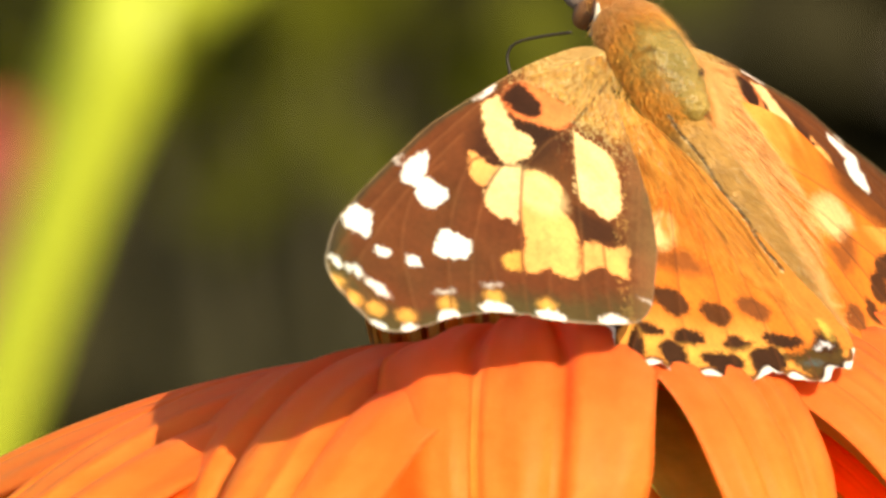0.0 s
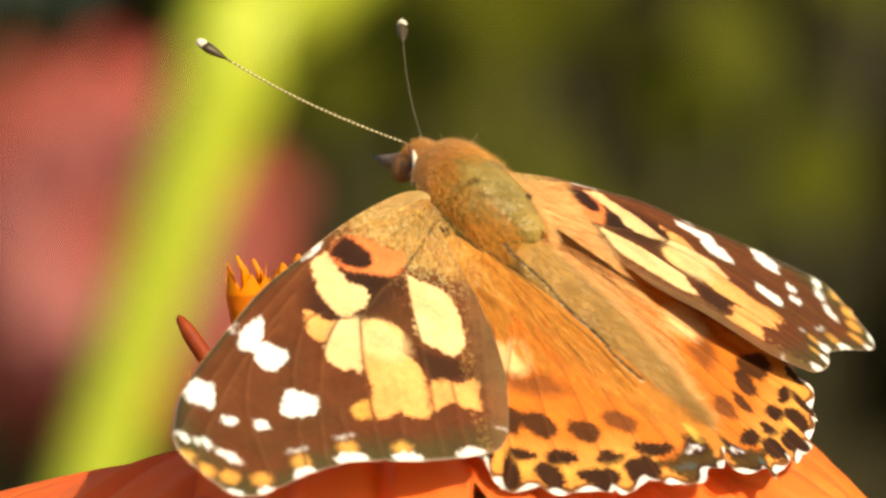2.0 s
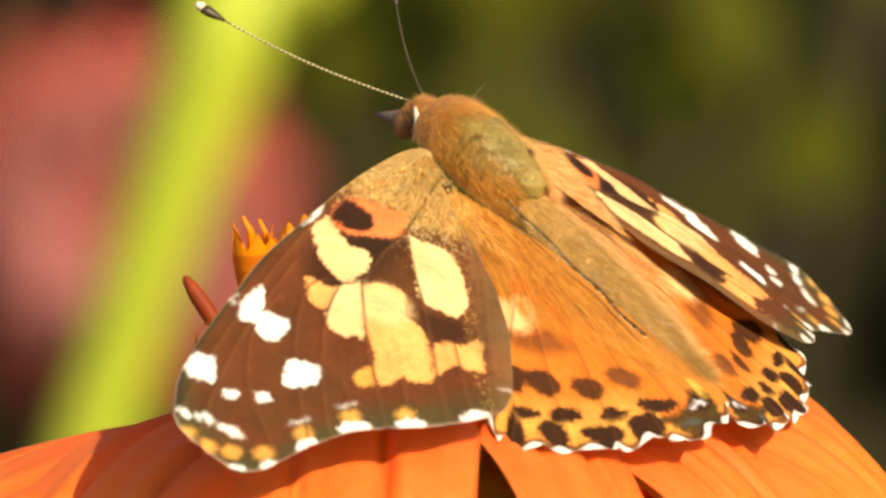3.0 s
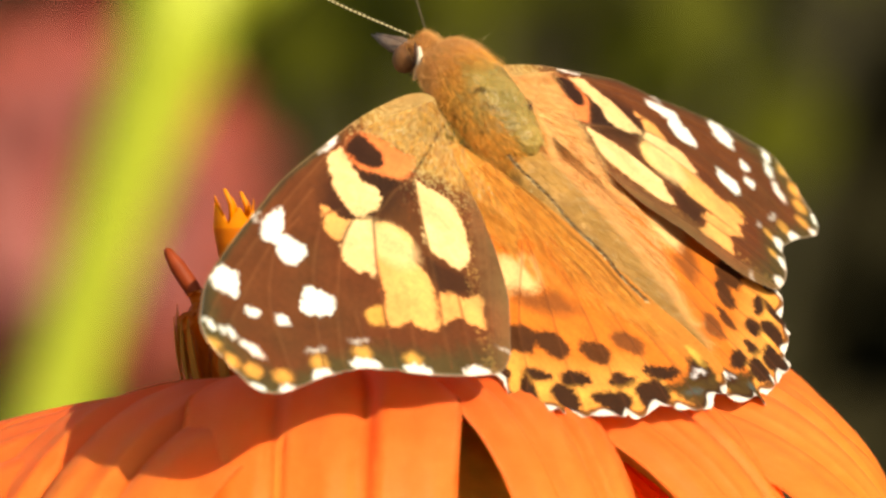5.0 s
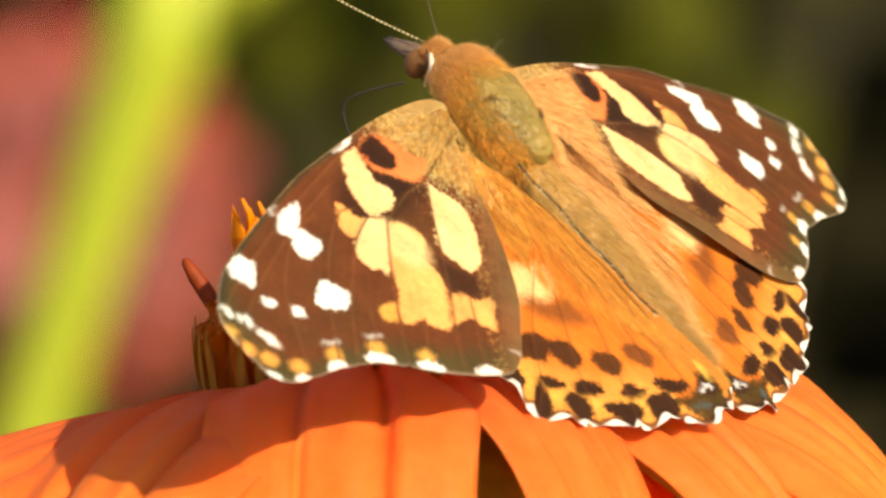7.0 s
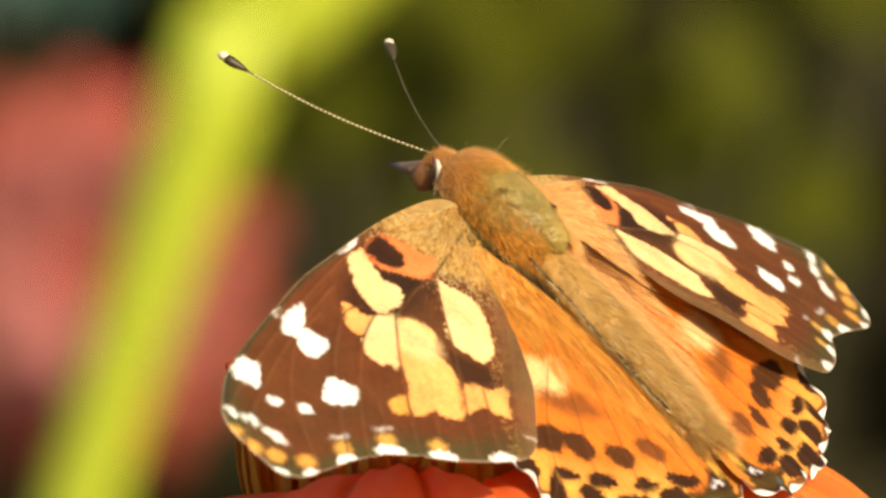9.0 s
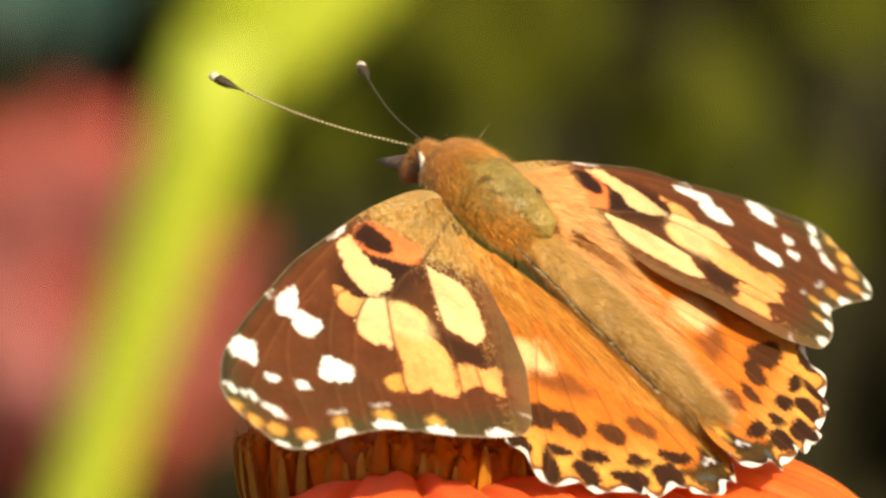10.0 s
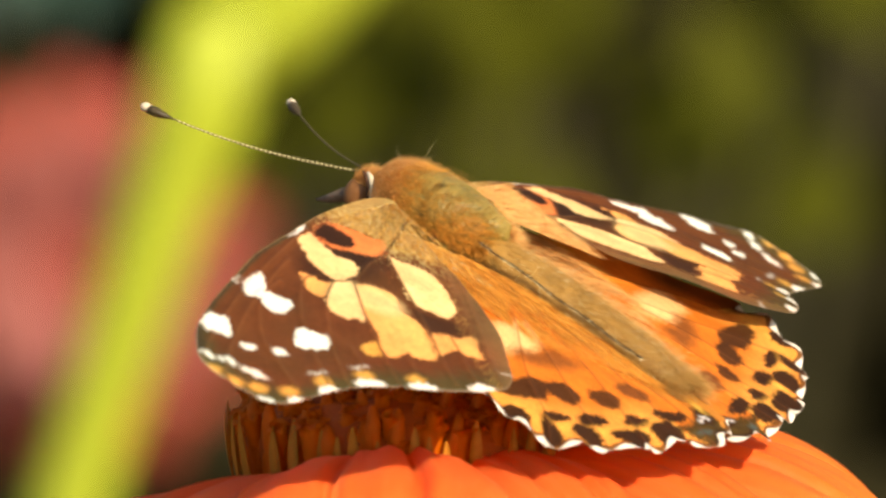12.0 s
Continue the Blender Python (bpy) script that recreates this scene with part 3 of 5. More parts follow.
    for k in range(48):
        m = disc @ pose(0, 0, 0, 0, 0, 360 * k / 48 + rng.uniform(-4, 4)) @ pose((9.7 + rng.uniform(-0.1, 0.3)) * MM, 0, -1.2 * MM, 0, 8 + rng.uniform(-6, 6), 0) @ pose(0, 0, 0, 90, 0, 90) @ Matrix.Scale(rng.uniform(0.7, 1.05), 4)
        shared("bract", chaff, root, m)
    # tall pointed florets that stand above the rest, crowded at the back
    for az, rr, ln, lean in ((152, 5.2, 1.20, 6), (146, 5.6, 1.25, 4), (143, 6.2, 1.20, -1), (137, 5.4, 1.30, 2), (130, 5.9, 1.25, 0), (126, 6.6, 1.2, -6), (120, 5.6, 1.30, -4), (112, 6.4, 1.2, -2), (106, 5.7, 1.3, 2), (98, 6.6, 1.4, 3), (91, 6.2, 1.35, 1), (86, 6.5, 1.45, -2), (80, 6.8, 1.35, -4), (70, 6.0, 1.2, 6), (58, 6.6, 1.2, 10)):
        m = disc @ pose(0, 0, 0, 0, 0, az) @ pose(rr * MM, 0, 1.2 * MM, rng.uniform(-5, 5), lean, rng.uniform(0, 90)) @ Matrix.Diagonal((1.25, 1.5, ln, 1))
        shared("floret", spike if rr < 6.0 else crown, root, m)
    # a wide open crown on the near rim, and a wilted one that leans out
    for az, rr, ln, wide, lean in ((156, 7.5, 1.40, 1.75, 3), (150, 7.2, 1.36, 1.7, 1)):
        shared("floret", crown, root, disc @ pose(0, 0, 0, 0, 0, az) @ pose(rr * MM, 0, 1.2 * MM, 0, lean, 25) @ Matrix.Diagonal((wide, wide, ln, 1)))
    shared("floret", wilted, root, disc @ pose(0, 0, 0, 0, 0, 173) @ pose(7.6 * MM, 0, 1.4 * MM, 0, 34, 0) @ Matrix.Diagonal((1.1, 1.1, 1.35, 1)))
    # sepals and stalk below
    bm = bmesh.new()
    tube(bm, [(0, 0, -0.5 * MM), (0, 0, -3 * MM), (0, 0, -8 * MM), (0.001, 0, -14 * MM), (0.004, 0.01, -0.12), (0.02, 0.04, -0.5), (0.03, 0.06, -0.99)],
         [0.0078, 0.0072, 0.005, 0.0032, 0.0026, 0.0032, 0.0045], 14)
    part("stalk", bm, STEM_GREEN, root)
    # a pale leaf on the same plant, a little behind
    bm = bmesh.new()
    tube(bm, [(0.004, 0.01, -0.12), (0.012, 0.05, -0.05), (0.0115, 0.075, -0.016), (0.0097, 0.080, -0.0062)], [0.0012, 0.001, 0.0008, 0.0006], 7)
    part("leaf_stalk", bm, STEM_GREEN, root)
    shared("leaf", leaf_mesh("leaf", 8.5 * MM, 6 * MM, LEAF_PALE, 0.15, 0.15), root, pose(0.0097, 0.080, -0.0062, 8, 50, -86))
    sep = leaf_mesh("sepal", 16 * MM, 6 * MM, SEPAL, 0.2, 0.35)
    for k in range(12):
        shared("sepal", sep, root, pose(0, 0, -1.6 * MM, 0, 0, 30 * k) @ pose(0, 6.5 * MM, 0, -22 + 6 * (k % 2)))
    return root


flower = orange_flower()

# ---- the butterfly: lengths in millimetres, head along +y, back along +z ----
# where each wing turns on the thorax: outward, forward, up
FORE_HINGE = {-1: (2.34, 0.0, 1.29), 1: (1.44, 0.0, 1.29)}
HIND_HINGE = {-1: (2.34, 0.0, 1.29), 1: (3.48, -0.07, 1.39)}
ANTENNA_BASE_LEFT, ANTENNA_BASE_RIGHT = (0.2, 5.5, 0.7), (1.3, 5.4, 0.7)


def lattice(x, y, seed):
    """Smooth value noise, -1 to 1, for arrays."""
    xi, yi = np.floor(x).astype(np.int64), np.floor(y).astype(np.int64)
    fx, fy = x - xi, y - yi
    fx, fy = fx * fx * (3 - 2 * fx), fy * fy * (3 - 2 * fy)

    def h(a, b):
        k = (a * 374761393 + b * 668265263 + seed * 144665) & 0x7FFFFFFF
        k = ((k ^ (k >> 13)) * 1274126177) & 0x7FFFFFFF
        return ((k ^ (k >> 16)) & 0xFFFF) / 32767.5 - 1

    return (h(xi, yi) * (1 - fx) + h(xi + 1, yi) * fx) * (1 - fy) + (h(xi, yi + 1) * (1 - fx) + h(xi + 1, yi + 1) * fx) * fy


def spline(points, count, closed=True):
    """Catmull-Rom through control points."""
    p = np.asarray(points, float)
    n = len(p)
    t = np.linspace(0, n if closed else n - 1, count, endpoint=not closed)
    i = np.floor(t).astype(int)
    f = (t - i)[:, None]

    def at(k):
        return p[k % n] if closed else p[np.clip(k, 0, n - 1)]

    a, b, c, d = at(i - 1), at(i), at(i + 1), at(i + 2)
    return 0.5 * (2 * b + (c - a) * f + (2 * a - 5 * b + 4 * c - d) * f ** 2 + (3 * b - a - 3 * c + d) * f ** 3)


class Paint:
    """Colours the scales of a wing in its own plane."""

    def __init__(self, r, s, colour, seed):
        self.r0, self.s0 = r, s
        # ragged edges of the scale rows
        self.r = r + 0.10 * lattice(r * 4, s * 4, seed) + 0.15 * lattice(r * 11, s * 11, seed + 1)
        self.s = s + 0.10 * lattice(r * 4, s * 4, seed + 2) + 0.15 * lattice(r * 11, s * 11, seed + 3)
        self.c = np.ones((len(r), 3)) * np.array(colour)

    def lay(self, distance, colour, soft=0.10, strength=1.0):
        k = (np.clip(0.5 - distance / soft, 0, 1) * strength)[:, None]
        self.c = self.c * (1 - k) + np.array(colour) * k

    def shape(self, colour, *pts, soft=0.10, strength=1.0, grow=0.0):
        q = spline(pts, len(pts) * 3)
        d = np.full(len(self.r), 1e9)
        inside = np.zeros(len(self.r), bool)
        for (x0, y0), (x1, y1) in zip(q, np.roll(q, -1, 0)):
            ex, ey = x1 - x0, y1 - y0
            wx, wy = self.r - x0, self.s - y0
            k = np.clip((wx * ex + wy * ey) / (ex * ex + ey * ey + 1e-12), 0, 1)
            d = np.minimum(d, (wx - ex * k) ** 2 + (wy - ey * k) ** 2)
            if y0 != y1:
                inside ^= ((y0 > self.s) != (y1 > self.s)) & (self.r < ex * (self.s - y0) / (y1 - y0) + x0)
        self.lay(np.where(inside, -1, 1) * np.sqrt(d) - grow, colour, soft, strength)

    def oval(self, colour, x, y, a, b, turn=0.0, soft=0.10, strength=1.0):
        c, s = math.cos(radians(turn)), math.sin(radians(turn))
        u, v = (self.r - x) * c + (self.s - y) * s, -(self.r - x) * s + (self.s - y) * c
        self.lay((np.hypot(u / a, v / b) - 1) * min(a, b), colour, soft, strength)

    def line(self, colour, width, *pts, strength=1.0, soft=0.06):
        q = spline(pts, max(8, len(pts) * 4), closed=False)
        d = np.full(len(self.r), 1e9)
        for (x0, y0), (x1, y1) in zip(q, q[1:]):
            ex, ey = x1 - x0, y1 - y0
            wx, wy = self.r0 - x0, self.s0 - y0
            k = np.clip((wx * ex + wy * ey) / (ex * ex + ey * ey + 1e-12), 0, 1)
            d = np.minimum(d, (wx - ex * k) ** 2 + (wy - ey * k) ** 2)
        self.lay(np.sqrt(d) - width / 2, colour, soft, strength)
        return np.sqrt(d)


BROWN, UMBER = lin(94, 52, 27), lin(52, 29, 16)
PEACH, AMBER, RUST = lin(244, 196, 140), lin(238, 166, 98), lin(230, 126, 72)
WHITE, OCHRE, TAN = lin(240, 235, 228), lin(218, 160, 80), lin(206, 164, 88)
ORANGE, BLACK, OLIVE = lin(208, 112, 42), lin(56, 31, 15), lin(68, 64, 36)


def wing_grid(outline, centre, nu, nv, scallop=0.0):
    """Points of a sheet spun from an inner point to the outline, and its faces."""
    edge = spline(outline, nv)
    if scallop:
        arc = np.cumsum(np.linalg.norm(edge - np.roll(edge, 1, 0), axis=1))
        out = edge - np.array(centre)
        out /= np.linalg.norm(out, axis=1, keepdims=True)
        free = np.clip((-10.5 - edge[:, 1]) / 2, 0, 1) * np.clip((edge[:, 0] + 0.5) / 1.0, 0, 1)
        edge = edge + out * (free * scallop * (np.abs(np.sin(math.pi * arc / 2.25)) ** 0.6 - 0.55 + 0.12 * lattice(arc * 2.1, 0 * arc, 71)))[:, None]
    u = np.linspace(0.004, 1, nu)[:, None, None] ** 0.8
    p = np.array(centre) + (edge[None] - np.array(centre)) * u
    i = np.arange(nu * nv).reshape(nu, nv)
    j = np.roll(i, -1, 1)
    f = np.stack([i[:-1], i[1:], j[1:], j[:-1]], -1).reshape(-1, 4)
    depth = (1 - u[:, :, 0]) * np.linalg.norm(edge - np.array(centre), axis=1)[None]
    return p[..., 0].ravel(), p[..., 1].ravel(), f, depth.ravel()


FORE_OUTLINE = ((0.96, 1.38), (2.36, 2.08), (5.78, 2.04), (8.69, 1.71), (12.56, 1.03), (16.87, 0.18), (20.51, -0.91), (24.87, -2.36), (27.96, -3.60), (29.89, -4.89), (31.24, -6.16),
                (31.53, -7.81), (31.41, -9.40), (31.13, -10.75), (30.04, -11.59), (28.35, -11.81), (26.21, -11.82), (24.23, -12.14), (22.85, -12.39), (20.49, -13.72), (18.07, -14.97),
                (15.41, -15.83), (14.26, -16.02), (12.93, -15.52), (11.81, -14.71), (9.53, -12.53), (8.36, -11.14), (6.56, -8.78), (5.63, -7.01), (4.17, -4.16), (2.66, -1.32), (1.80, 0.13))
# how far each wing arches, left and right
FORE_BEND, HIND_BEND = {-1: -0.0015, 1: -0.0040}, {-1: -0.0107, 1: 0.0019}


def forewing():
    """Mesh arrays of one forewing: outward r, forward s, height n, colours."""
    r, s, f, depth = wing_grid(FORE_OUTLINE, (2.81, 0.29), 210, 600)
    w = Paint(r, s, BROWN, 3)
    far = np.hypot(r - 1, s - 1)
    w.lay(np.where(s < -3.5, depth, depth + 0.9) - 2.0 - 0.4 * lattice(r * 2, s * 2, 8), OLIVE, 1.8, 0.8)
    # downy base
    k = lattice(r * 2.2, s * 2.2, 9)
    w.lay(np.hypot((r - 2.9) / 1.0, (s + 4.4) / 2.2) - 1.9 - 0.5 * k, OCHRE, 1.8, 0.85)
    w.lay(far - 6.6 - 0.5 * k, TAN, 1.6, 0.92)
    w.lay(far - 8.2 + 4.5 * lattice(r * 6, s * 6, 14) + 3.0 * lattice(r * 13, s * 13, 15), lin(116, 60, 26), 1.0, 0.5)
    w.lay(far - 6.0 + 5.0 * lattice(r * 8, s * 8, 16), lin(206, 180, 124), 1.0, 0.5)
    w.lay(np.abs(lattice(r * 4.0, s * 9.0, 10)) * 6 + far - 6.4, lin(112, 86, 44), 2.0, 0.45)
    # pale and orange patches of the cell and the disc
    w.shape(UMBER, (16.04, -2.51), (14.86, -1.49), (13.61, -0.68), (11.57, -0.87), (8.65, -2.91), (8.08, -3.52), (10.41, -4.29), (13.64, -4.69), (16.82, -6.53), soft=1.2, strength=0.8)
    w.shape(RUST, (9.69, 0.90), (8.40, 0.80), (7.45, -0.02), (6.88, -1.05), (6.38, -1.67), (7.85, -2.67), (8.67, -2.67), (9.49, -2.07), (10.54, -1.45), (11.00, -0.47), (10.80, 0.31), soft=0.3)
    w.shape(UMBER, (10.56, 0.53), (9.18, 0.97), (8.57, 0.74), (8.47, 0.06), (8.48, -0.89), (9.23, -1.50), (10.06, -1.35), (10.60, -0.73), (10.78, 0.03), soft=0.25)
    w.shape(UMBER, (11.24, -0.83), (10.39, -1.63), (9.48, -2.34), (8.72, -2.71), (11.09, -3.22), (10.87, -2.49), (11.43, -2.06), (11.47, -1.33), soft=0.3)
    w.shape(PEACH, (12.36, 0.40), (10.98, 0.63), (10.92, 0.21), (11.26, -0.54), (11.47, -1.33), (11.51, -2.03), (11.00, -2.60), (11.24, -3.19), (11.96, -3.67), (12.99, -3.87), (13.87, -3.88), (14.24, -3.61), (14.28, -2.89), (14.08, -2.25), (13.89, -1.62), (13.26, -0.69), (12.75, 0.01))
    w.shape(WHITE, (12.90, 0.93), (11.49, 1.28), (10.26, 1.54), (10.88, 1.05), (11.92, 0.75), (12.54, 0.80), strength=0.95)
    w.shape(AMBER, (15.77, -2.20), (15.59, -2.66), (15.31, -3.40), (14.88, -3.86), (16.13, -4.34), (16.93, -4.70), (17.19, -4.19), (17.08, -3.64), (16.48, -2.83), soft=0.16)
    w.shape(PEACH, (15.01, -3.97), (14.05, -3.89), (13.31, -4.25), (14.51, -5.48), (16.59, -7.53), (17.10, -7.15), (17.59, -6.84), (17.87, -6.33), (17.65, -5.54), (17.20, -5.04), (16.28, -4.45))
    w.shape(AMBER, (13.34, -4.55), (12.37, -4.89), (11.83, -5.52), (11.77, -6.24), (12.29, -6.82), (13.14, -7.19), (13.26, -7.74), (13.07, -8.34), (13.31, -9.14), (13.85, -9.87), (14.82, -11.00),
            (15.79, -12.04), (16.40, -11.90), (16.89, -11.44), (17.06, -10.98), (18.08, -10.96), (18.88, -10.73), (18.28, -9.86), (17.51, -9.04), (16.81, -8.18), (16.38, -7.48), (14.87, -5.96))
    w.oval(PEACH, 13.6, -6.3, 1.5, 1.7, 40, soft=0.9, strength=0.75)
    w.shape(AMBER, (13.96, -10.31), (12.49, -10.16), (12.46, -10.73), (12.16, -10.94), (10.72, -11.22), (11.53, -12.09), (12.64, -13.23), (13.11, -12.79), (13.56, -12.40), (13.74, -11.94), (14.64, -11.96), (15.53, -12.02), (14.68, -11.06))
    w.shape(PEACH, (7.76, -3.05), (7.23, -3.85), (6.79, -4.69), (6.88, -5.67), (7.11, -6.32), (7.73, -7.29), (8.39, -8.23), (9.13, -8.86), (10.10, -9.19), (10.69, -8.95), (10.85, -8.48), (11.18, -7.48), (11.04, -6.75), (10.21, -5.75), (9.28, -4.63), (8.46, -3.67))
    w.shape(OCHRE, (19.24, -9.23), (18.46, -9.25), (18.14, -9.54), (19.17, -10.46), (19.71, -10.25), (19.80, -9.74), soft=0.25)
    # rusty scales that stray over the lower patches
    stray = lattice(r * 7, s * 7, 61) + lattice(r * 15, s * 15, 62)
    w.lay(np.hypot((r - 16.3) / 1.6, (s + 9.0) / 0.8) - 0.9 + 1.1 * (stray < 0.75), RUST, 0.5, 0.55)
    # dark edge below the patches
    w.shape(UMBER, (10.66, -9.51), (11.45, -8.70), (12.04, -7.69), (12.86, -8.90), (13.49, -10.10), (11.87, -10.60), (10.87, -10.51), soft=0.5, strength=0.7)
    # blackish front edge
    w.lay(np.where((s > -5.5) & (r > 11.5), depth - 1.0 - 0.25 * lattice(r * 1.5, s * 1.5, 66), 3.0), lin(54, 46, 32), 0.9, 0.75)
    # white marks of the tip
    w.shape(WHITE, (21.31, -1.22), (20.41, -1.12), (21.27, -1.42), (21.10, -1.74), (20.00, -1.52), (18.90, -1.32), (18.94, -1.81), (19.70, -2.46), (20.38, -2.84), (19.94, -3.06), (19.72, -3.47), (19.47, -4.13),
            (19.79, -4.48), (20.73, -4.77), (21.48, -4.82), (21.98, -4.49), (21.81, -3.78), (21.50, -3.45), (21.59, -3.33), (21.85, -2.97), (21.95, -2.47), (21.12, -1.89))
    w.shape(WHITE, (26.61, -3.22), (26.16, -3.22), (25.96, -3.63), (25.65, -4.09), (26.22, -4.67), (27.06, -5.33), (27.37, -4.86), (27.87, -4.50), (27.68, -3.82), (27.31, -3.41))
    w.shape(WHITE, (22.12, -6.47), (21.73, -6.52), (21.14, -6.98), (20.82, -7.50), (21.13, -8.14), (21.79, -8.53), (22.38, -8.45), (23.09, -8.18), (23.61, -7.63), (23.24, -7.14))
    for x, y, a, b, t in ((26.87, -6.46, 0.50, 0.40, 20), (25.44, -7.68, 0.52, 0.42, 10)):
        w.oval(WHITE, x, y, a, b, t)
    for x, y, a, b, t, k in ((30.38, -6.07, 0.46, 0.30, 60, 0.9), (29.59, -6.98, 0.52, 0.34, 60, 0.9), (28.96, -8.46, 0.80, 0.36, 70, 0.9), (25.06, -10.18, 0.6, 0.16, 15, 0.6), (21.66, -10.72, 0.5, 0.14, 20, 0.6)):
        w.oval(WHITE, x, y, a, b, t, strength=k, soft=0.2)
    # margin: ochre lunules, white fringe between the veins
    for x, y in ((31.48, -7.25), (31.13, -8.57), (30.23, -9.70), (28.79, -10.80), (25.58, -10.96), (22.20, -11.45), (19.39, -13.12)):
        w.oval(OCHRE, x, y, 0.60, 0.48, soft=0.4, strength=0.95)
    for x, y, a, b, t in ((32.36, -8.32, 0.5, 0.35, 80), (31.99, -9.60, 0.5, 0.35, 70), (31.01, -10.74, 0.5, 0.35, 50), (29.19, -11.65, 0.55, 0.35, 25), (26.09, -11.72, 0.85, 0.45, 8),
                          (22.65, -12.20, 1.05, 0.46, 22), (19.65, -13.90, 0.95, 0.46, 34), (15.93, -15.50, 1.0, 0.44, 18), (12.42, -15.01, 0.8, 0.16, 48)):
        w.oval(WHITE, x, y, a, b, t)
    w.lay(np.where(s < -3.5, depth - 0.16, 1.0), lin(190, 172, 152), 0.08, 0.4)
    w.lay(np.where((s > -3.6) & (r > 8), depth - 0.22, 1.0), lin(150, 122, 86), 0.2, 0.7)
    # rear edge strip, dusty and paler
    d_rear = np.abs((r - 12.9) * 0.76 + (s + 15.5) * 0.65)
    w.lay(d_rear - 1.0 + 0.3 * lattice(r * 3, s * 3, 12), lin(124, 86, 54), 1.0, 0.7)
    w.lay(np.where((np.abs(d_rear - 1.5) < 0.5) & (lattice(r * 13, s * 13, 63) > 0.55), -1.0, 1.0), lin(222, 172, 100), 0.1, 0.45)
    # veins
    ridge = np.full(len(r), 9.0)
    for pts in (((1.39, -0.20), (7.70, -2.73), (10.09, -3.23), (13.08, -4.19), (14.62, -3.79)), ((13.31, -4.25), (16.47, -7.43), (19.35, -10.94), (21.15, -13.34)), ((14.9, -3.9), (17.28, -5.13), (20.74, -7.96), (23.15, -10.47), (24.46, -12.05)),
                ((7.90, -3.13), (9.52, -4.84), (11.40, -7.39), (14.02, -10.43), (15.51, -12.15), (17.53, -14.66)), ((1.64, -0.58), (4.99, -6.03), (10.69, -11.91), (14.36, -15.72)), ((12.46, -10.73), (14.89, -13.70), (15.9, -15.2)), ((17.14, -10.96), (18.78, -12.74)), ((20.32, -9.15), (21.43, -10.74)),
                ((15.0, -3.0), (16.61, -2.99), (19.72, -5.05), (21.86, -6.98), (24.79, -10.25), (25.9, -11.7)), ((18.2, -2.4), (21.71, -3.53), (25.38, -6.51), (27.26, -9.46), (28.6, -11.7)), ((15.49, -1.10), (22.11, -3.36), (29.17, -6.65), (31.86, -8.69)), ((10.95, 0.93), (19.40, -1.58), (27.48, -4.48), (31.00, -6.25))):
        d = w.line(UMBER, 0.15, *pts, strength=0.0, soft=0.12)
        pale = w.c.mean(1) < 0.16
        w.lay(np.where(pale | (w.c[:, 2] > 0.5), 1.0, d - 0.08), UMBER, 0.12, 0.8)
        w.lay(np.where(pale, d - 0.08, 1.0), lin(136, 88, 54), 0.14, 0.22)
        ridge = np.minimum(ridge, d)
    speck = np.random.default_rng(4).random(len(r))
    w.c *= (0.84 + 0.26 * speck + 0.13 * lattice(r * 0.8, s * 0.8, 41) + 0.08 * lattice(r * 3.1, s * 3.1, 42))[:, None]
    w.c *= 1 + np.outer(lattice(r * 0.45, s * 0.45, 43), np.array([0.10, -0.04, -0.06]))
    n = 0.10 * np.exp(-(ridge / 0.22) ** 2) + 0.12 * lattice(r * 0.35, s * 0.35, 21)
    return r, s, n, f, w.c


HIND_OUTLINE = ((0.6, -1.0), (6.0, -2.8), (9.0, -6.2), (11.4, -9.8), (12.2, -12.2), (12.4, -14.0), (12.5, -15.5), (12.1, -16.9), (11.3, -18.1), (10.1, -19.0), (8.8, -19.9),
                (7.6, -20.7), (6.2, -21.3), (4.9, -21.5), (3.6, -21.9), (2.4, -22.3), (1.2, -22.9), (0.4, -22.5), (-1.3, -22.4), (-2.7, -20.6), (-2.5, -18.2), (-1.9, -15.5), (-1.2, -12.0), (-0.9, -7.0), (-0.2, -3.0))


